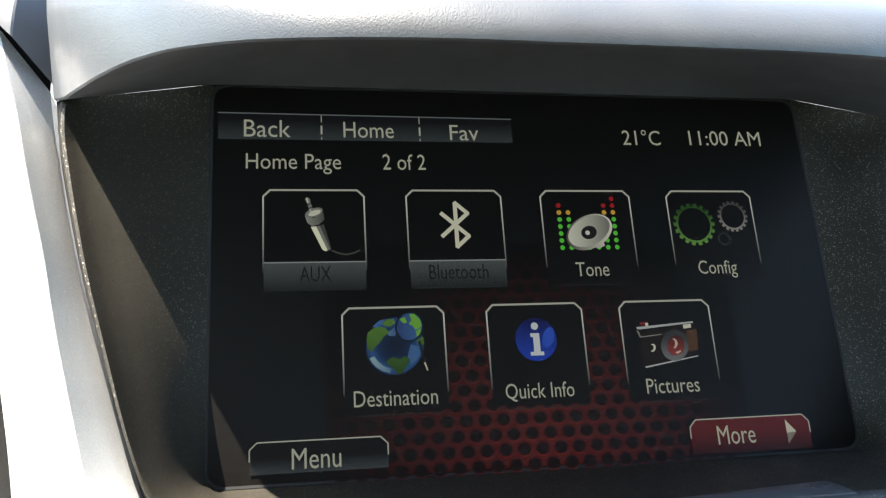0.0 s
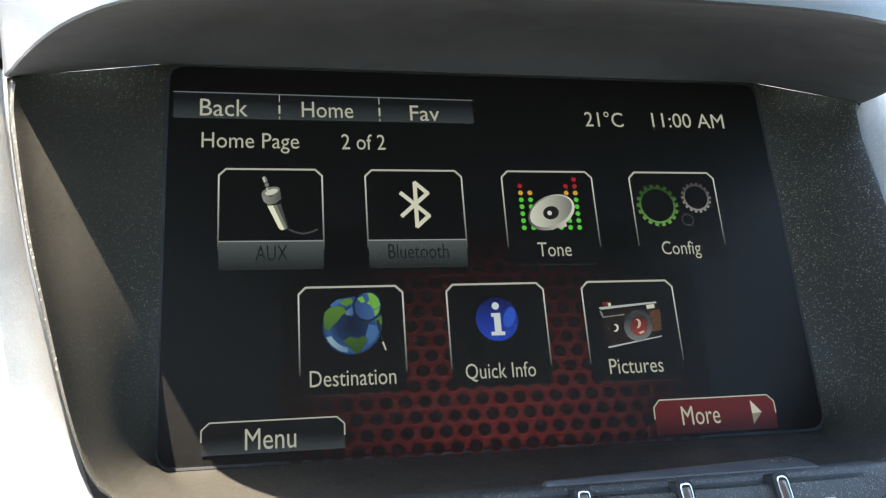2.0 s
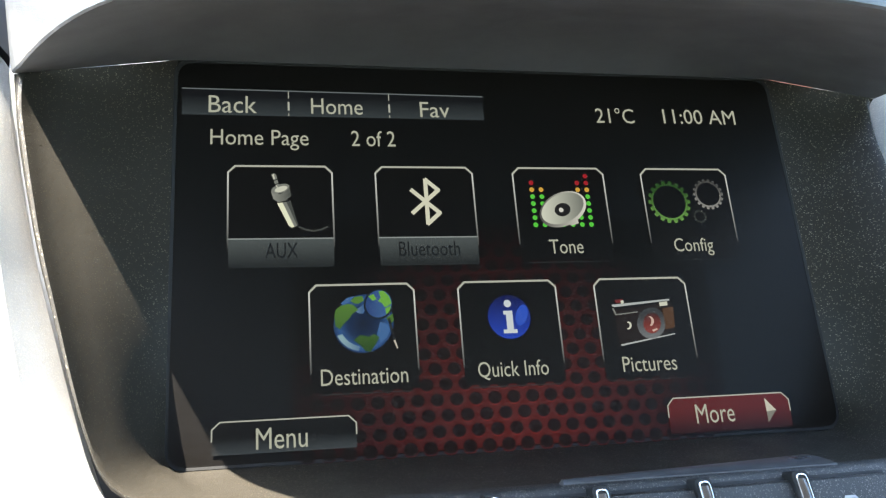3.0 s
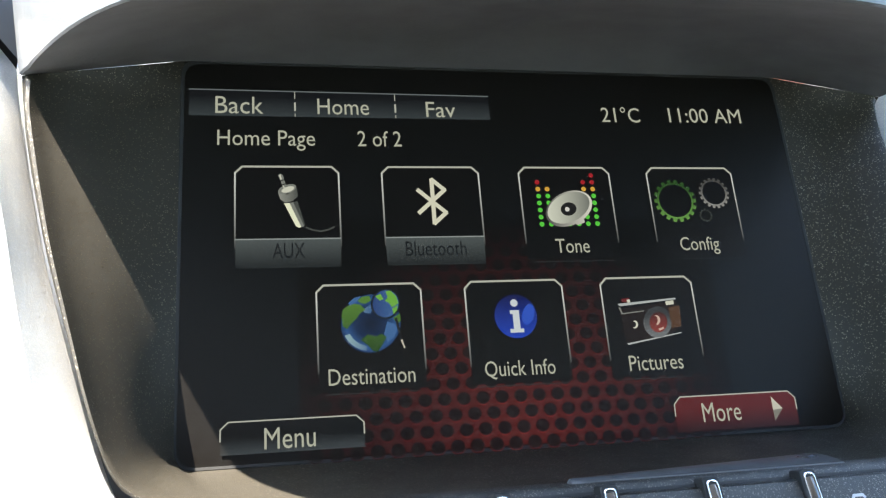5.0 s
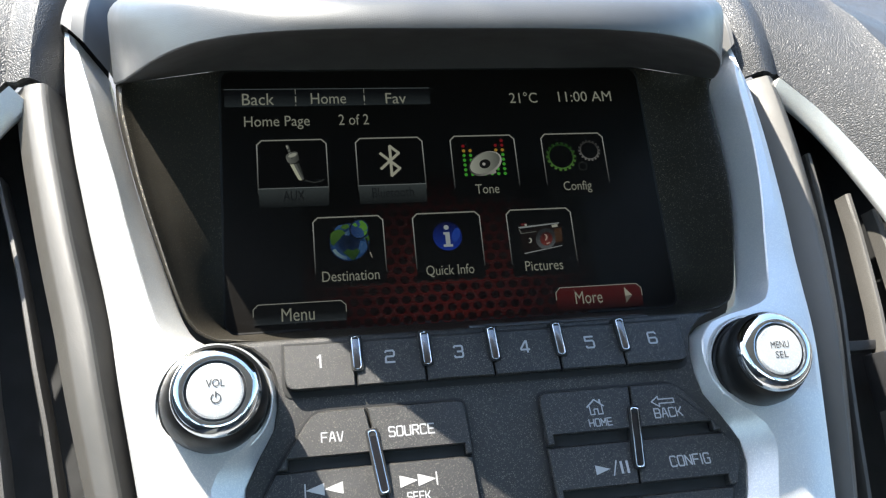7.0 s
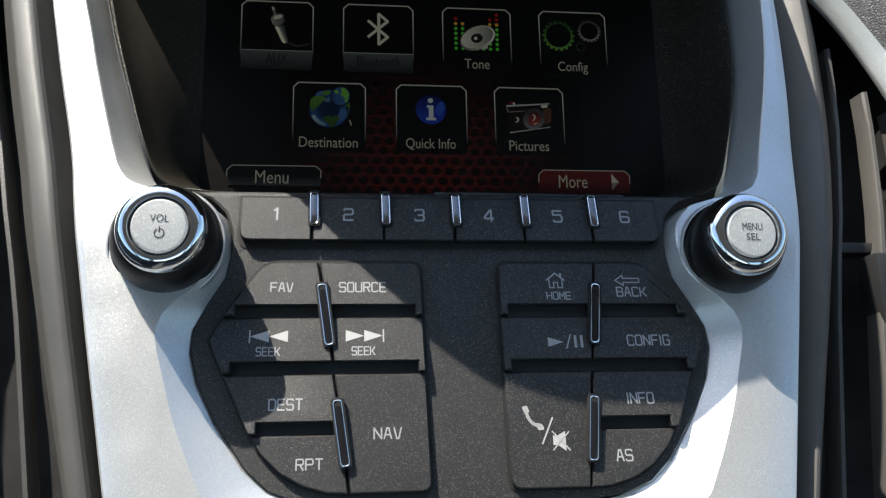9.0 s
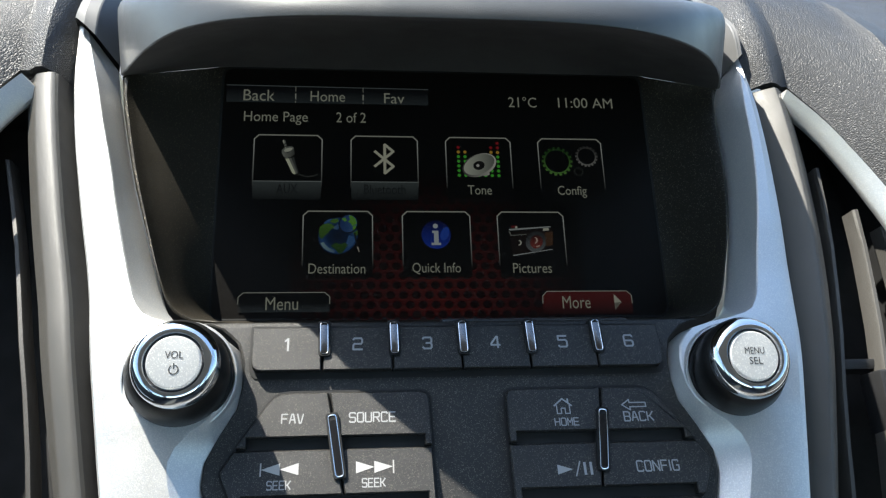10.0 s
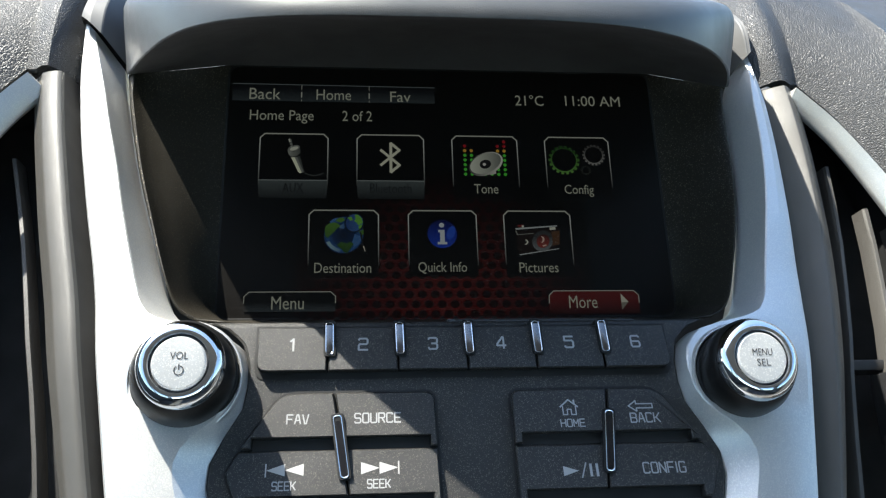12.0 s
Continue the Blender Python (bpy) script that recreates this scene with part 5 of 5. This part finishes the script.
# demister slots along the foot of the windscreen
grille = thing("demister_grille", tuple(from_world(-0.13, 0.30, 0.09)), "row of small dark demister slots in the dashboard top", "grille")
for k in range(30):
    x = -0.26 + 0.0088 * k
    y = 0.300
    z = (dash_top(x, y) if abs(x) > 0.127 else TOP0 + 0.105 * (y + 0.06) - 0.0045) + 0.0004
    part("slot", grid([[from_world(x + a, y + b, z + 0.105 * b) for a in (-0.0028, 0.0028)] for b in (-0.004, 0.004)]), SEAM, grille, flat=True)
# light sensor
sen = from_world(-0.035, 0.315, 0.090)
sensor = thing("light_sensor", tuple(sen), "small black domed light sensor on the dashboard top", "sensor")
srows = []
for k in range(6):
    a = k / 5 * math.pi / 2
    srows.append([from_world(-0.035 + 0.016 * math.cos(a) * math.cos(b), 0.315 + 0.014 * math.cos(a) * math.sin(b), 0.0880 + 0.007 * math.sin(a)) for b in (2 * math.pi * j / 20 for j in range(20))])
part("dome", grid(srows, closed=True), GLOSS, sensor)

# ---- cabin shell ----
def shell(name, bm, material, label, category, kind="structure", flat=True):
    me = mesh_of(bm, name, flat)
    me.materials.append(material)
    return tagged(new(name, me), label, category, kind=kind)


def wbox(*a, bevel=0.0):
    return box(*a, bevel=bevel)


BASE = 1.1
crow = []
for k in range(25):
    x = -0.74 + 1.48 * k / 24
    y, z = screen_base(x), BASE + dash_top(max(0.146, abs(x)), screen_base(x)) - 0.010
    crow.append([(x, y - 0.003, z), (x, y - 0.004, z + 0.0195), (x, y + 0.004, z + 0.0205), (x, y + 0.03, z + 0.012), (x, y + 0.03, z - 0.02)])
shell("trim_1", grid(crow), FRIT, "black band along the foot of the windscreen", "trim")
pane, pnt, pb = mat_base("window_glass")
pnt.nodes.remove(pb)
tr_ = pnt.nodes.new("ShaderNodeBsdfTransparent")
tr_.inputs["Color"].default_value = (0.90, 0.94, 0.92, 1)
gl_ = pnt.nodes.new("ShaderNodeBsdfGlossy")
gl_.inputs["Roughness"].default_value = 0.02
ms_ = pnt.nodes.new("ShaderNodeMixShader")
ms_.inputs[0].default_value = 0.04
pnt.links.new(tr_.outputs[0], ms_.inputs[1])
pnt.links.new(gl_.outputs[0], ms_.inputs[2])
pnt.links.new(ms_.outputs[0], pnt.nodes["Material Output"].inputs["Surface"])
wrow = []
for k in range(13):
    x = -0.72 + 1.44 * k / 12
    y0 = screen_base(x) + 0.01
    z0 = BASE + dash_top(max(0.146, abs(x)), screen_base(x)) + 0.004
    s = 1 - 0.14 * (abs(x) / 0.72)
    wrow.append([(lerp(x, x * 0.86, f), lerp(y0, -0.33 - 0.05 * (x / 0.72) ** 2, f), lerp(z0, 1.735, f) + 0.03 * math.sin(math.pi * f)) for f in (0, 0.25, 0.5, 0.75, 1)])
window = shell("window_1", grid(wrow), pane, "clear raked windscreen glass", "windscreen", flat=False)
window.visible_shadow = False
shell("ceiling", wbox(-0.66, 0.66, -2.3, -0.34, 1.735, 1.765), CLOTH, "pale grey cloth cabin roof lining", "ceiling")
shell("floor", wbox(-0.78, 0.78, -2.3, 0.6, 0.36, 0.40), TRIM_DARK, "dark cabin floor carpet", "floor")
for sign, nm in ((-1, "wall_west"), (1, "wall_east")):
    bm = bmesh.new()
    xa, xb = sorted((sign * 0.745, sign * 0.785))
    for y0, y1, z0, z1 in ((-2.3, 0.6, 0.36, 1.14), (-1.12, -1.02, 1.14, 1.70), (-2.3, -1.95, 1.14, 1.70)):
        b2 = box(xa, xb, y0, y1, z0, z1)
        me = bpy.data.meshes.new("tmp")
        b2.to_mesh(me)
        b2.free()
        bm.from_mesh(me)
        bpy.data.meshes.remove(me)
    shell(nm, bm, TRIM_DARK, "dark door and pillar inside of the cabin", "wall")
    rows = [[(sign * (0.745 + o), y, z) for o in (0, 0.04)] for y, z in ((0.02, 1.16), (-0.33, 1.74), (-0.41, 1.74), (-0.08, 1.08))]
    shell("trim_2" if sign < 0 else "trim_3", grid(rows, closed=False), CLOTH, "pale windscreen pillar cover", "trim")
    shell("trim_4" if sign < 0 else "trim_5", wbox(*sorted((sign * 0.655, sign * 0.785)), -2.3, -0.36, 1.68, 1.74), CLOTH, "pale roof rail lining", "trim")
tint = pane.copy()
tint.name = "tinted_side_glass"
for n_ in tint.node_tree.nodes:
    if n_.bl_idname == "ShaderNodeBsdfTransparent":
        n_.inputs["Color"].default_value = (0.76, 0.79, 0.78, 1)
count = 2
for sign in (-1, 1):
    for y0, y1 in ((-1.95, -1.12), (-1.02, 0.02)):
        shell("window_%d" % count, wbox(*sorted((sign * 0.752, sign * 0.757)), y0, y1, 1.14, 1.70), tint, "tinted side window glass", "window")
        count += 1
shell("wall_south", wbox(-0.785, 0.785, -2.34, -2.30, 0.36, 1.10), TRIM_DARK, "dark tailgate lining of the cabin", "wall")
shell("wall_north", wbox(-0.785, 0.785, 0.40, 0.44, 0.36, 1.00), TRIM_DARK, "dark bulkhead under the dashboard", "wall")
shell("trim_6", wbox(-0.745, 0.745, 0.02, 0.10, 0.50, 0.86), TRIM_DARK, "dark lower face of the dashboard", "trim")

# ---- outside ----
GROUND = surface("asphalt", (0.055, 0.055, 0.055), 0.9, stain=0.3)
ground = bmesh.new()
gs = [(-400, -400), (400, -400), (400, 400), (-400, 400)]
ground.faces.new([ground.verts.new((x, y, 0.0)) for x, y in gs])
shell("ground", ground, GROUND, "grey asphalt ground outside the car", "ground")
LEAF = surface("leaf", (0.17, 0.27, 0.035), 0.6, stain=0.35)
LEAF_DARK = surface("dark_leaf", (0.035, 0.065, 0.020), 0.6, stain=0.35)
BARK = surface("bark", (0.10, 0.07, 0.05), 0.9, stain=0.3)
BRICK = surface("orange_brick", (0.50, 0.17, 0.10), 0.85, stain=0.2)
RENDER_WALL = surface("pale_wall", (0.66, 0.64, 0.60), 0.85, stain=0.08)
SLATE = surface("roof_slate", (0.09, 0.08, 0.08), 0.8, stain=0.2)
WPANE = surface("house_pane", (0.05, 0.06, 0.07), 0.08, stain=0.1)
WFRAME = surface("white_frame", (0.78, 0.78, 0.76), 0.5, stain=0.04)


def wthing(name, x, y, label, category, group=""):
    ob = new(name)
    ob.matrix_world = Matrix.Translation((x, y, 0))
    ob["origin"] = [0, 0, 0]
    return tagged(ob, label, category, group)


def tree(x, y, h, r, mat, seed, label):
    rng = random.Random(seed)
    t = wthing("tree", x, y, label, "tree", "trees by the road")
    rows = []
    for k in range(7):
        f = k / 6
        rr = 0.16 * (1 - 0.75 * f)
        rows.append([(rr * math.cos(a) + 0.1 * math.sin(3 * f), rr * math.sin(a), f * h * 0.8) for a in (2 * math.pi * j / 9 for j in range(9))])
    part("trunk", grid(rows, closed=True), BARK, t)
    limbs = bmesh.new()
    verts, faces = [], []
    tips = []
    for k in range(9):
        a, e = rng.uniform(0, 6.28), rng.uniform(0.2, 1.0)
        z0 = h * rng.uniform(0.25, 0.65)
        tip = Vector((math.cos(a) * r * 0.7, math.sin(a) * r * 0.7, z0 + r * e * 0.7))
        tips.append(tip)
        b0 = Vector((0.05, 0, z0))
        side = Vector((-math.sin(a), math.cos(a), 0)) * 0.04
        up = Vector((0, 0, 0.04))
        i0 = len(verts)
        verts += [b0 - side, b0 + up, b0 + side, b0 - up, tip]
        faces += [(i0, i0 + 1, i0 + 4), (i0 + 1, i0 + 2, i0 + 4), (i0 + 2, i0 + 3, i0 + 4), (i0 + 3, i0, i0 + 4)]
    limbs.free()
    me = bpy.data.meshes.new("limbs")
    me.from_pydata([tuple(v) for v in verts], [], faces)
    part("limbs", me, BARK, t)
    verts, faces = [], []
    for k in range(5200):
        d = Vector((rng.gauss(0, 1), rng.gauss(0, 1), rng.gauss(0, 1))).normalized()
        lump = 0.72 + 0.28 * noise.noise(d * 2.3 + Vector((seed, 0, 0)))
        c = Vector((d.x * r, d.y * r, d.z * h * 0.42)) * lump * rng.uniform(0.55, 1.0) ** 0.5 + Vector((0, 0, h * 0.58))
        n = Vector((rng.gauss(0, 1), rng.gauss(0, 1), rng.gauss(0, 1))).normalized()
        u = n.orthogonal().normalized()
        w = n.cross(u)
        s = rng.uniform(0.06, 0.15)
        i0 = len(verts)
        verts += [c - u * s, c + w * s * 0.6, c + u * s, c - w * s * 0.6]
        faces.append((i0, i0 + 1, i0 + 2, i0 + 3))
    me = bpy.data.meshes.new("crown")
    me.from_pydata([tuple(v) for v in verts], [], faces)
    part("crown", me, mat, t)


def around(azimuth, dist):
    a = radians(azimuth)
    return -0.03 + dist * math.sin(a), -0.28 + dist * math.cos(a)


for az, d, h, r, m, s in ((13, 21, 5.6, 2.7, LEAF, 1), (17.5, 24, 6.4, 2.9, LEAF, 2), (22, 26, 6.0, 2.8, LEAF, 3), (5, 25, 6.2, 3.0, LEAF, 4), (-4, 27, 6.4, 3.0, LEAF, 5), (31.3, 18, 4.6, 1.15, LEAF_DARK, 6), (38.5, 19, 5.2, 2.0, LEAF_DARK, 7), (-16, 26, 6.0, 3.0, LEAF, 8)):
    tx, ty = around(az, d)
    tree(tx, ty, h, r, m, s, "sunlit leafy green tree" if m is LEAF else "dark green dense tree")


def house(x, y, turn, w, d, h, wallmat, label, seed):
    t = wthing("house", x, y, label, "house", "houses across the road")
    t.rotation_euler = (0, 0, turn)
    part("wall", box(-w / 2, w / 2, -d / 2, d / 2, 0, h), wallmat, t, flat=True)
    bm = bmesh.new()
    v = [bm.verts.new(p) for p in ((-w / 2 - 0.3, -d / 2 - 0.3, h), (w / 2 + 0.3, -d / 2 - 0.3, h), (w / 2 + 0.3, d / 2 + 0.3, h), (-w / 2 - 0.3, d / 2 + 0.3, h), (-w / 2 - 0.3, 0, h + 2.0), (w / 2 + 0.3, 0, h + 2.0))]
    for f in ((0, 1, 5, 4), (2, 3, 4, 5), (0, 4, 3), (1, 2, 5), (3, 2, 1, 0)):
        bm.faces.new([v[i] for i in f])
    part("roof", bm, SLATE, t, flat=True)
    for k in range(int(w // 2.4)):
        for zc in (1.5, 4.0):
            if zc + 0.7 > h:
                continue
            xc = -w / 2 + 1.4 + 2.4 * k
            fr = part("window", box(xc - 0.6, xc + 0.6, -d / 2 - 0.06, -d / 2 + 0.02, zc - 0.7, zc + 0.7, 0.02), WFRAME, t, "white window frame", True)
            for o in (-0.28, 0.28):
                part("pane", box(xc + o - 0.24, xc + o + 0.24, -d / 2 - 0.085, -d / 2 - 0.055, zc - 0.58, zc + 0.58), WPANE, fr, "dark glass", True)


hx, hy = around(34.5, 30)
house(hx + 1.5, hy + 4, radians(-30), 8.0, 7.0, 5.2, BRICK, "orange brick house with white windows", 1)
hx, hy = around(27.0, 30)
house(hx, hy + 4, radians(-25), 6.0, 6.0, 4.9, RENDER_WALL, "pale rendered house behind the trees", 2)
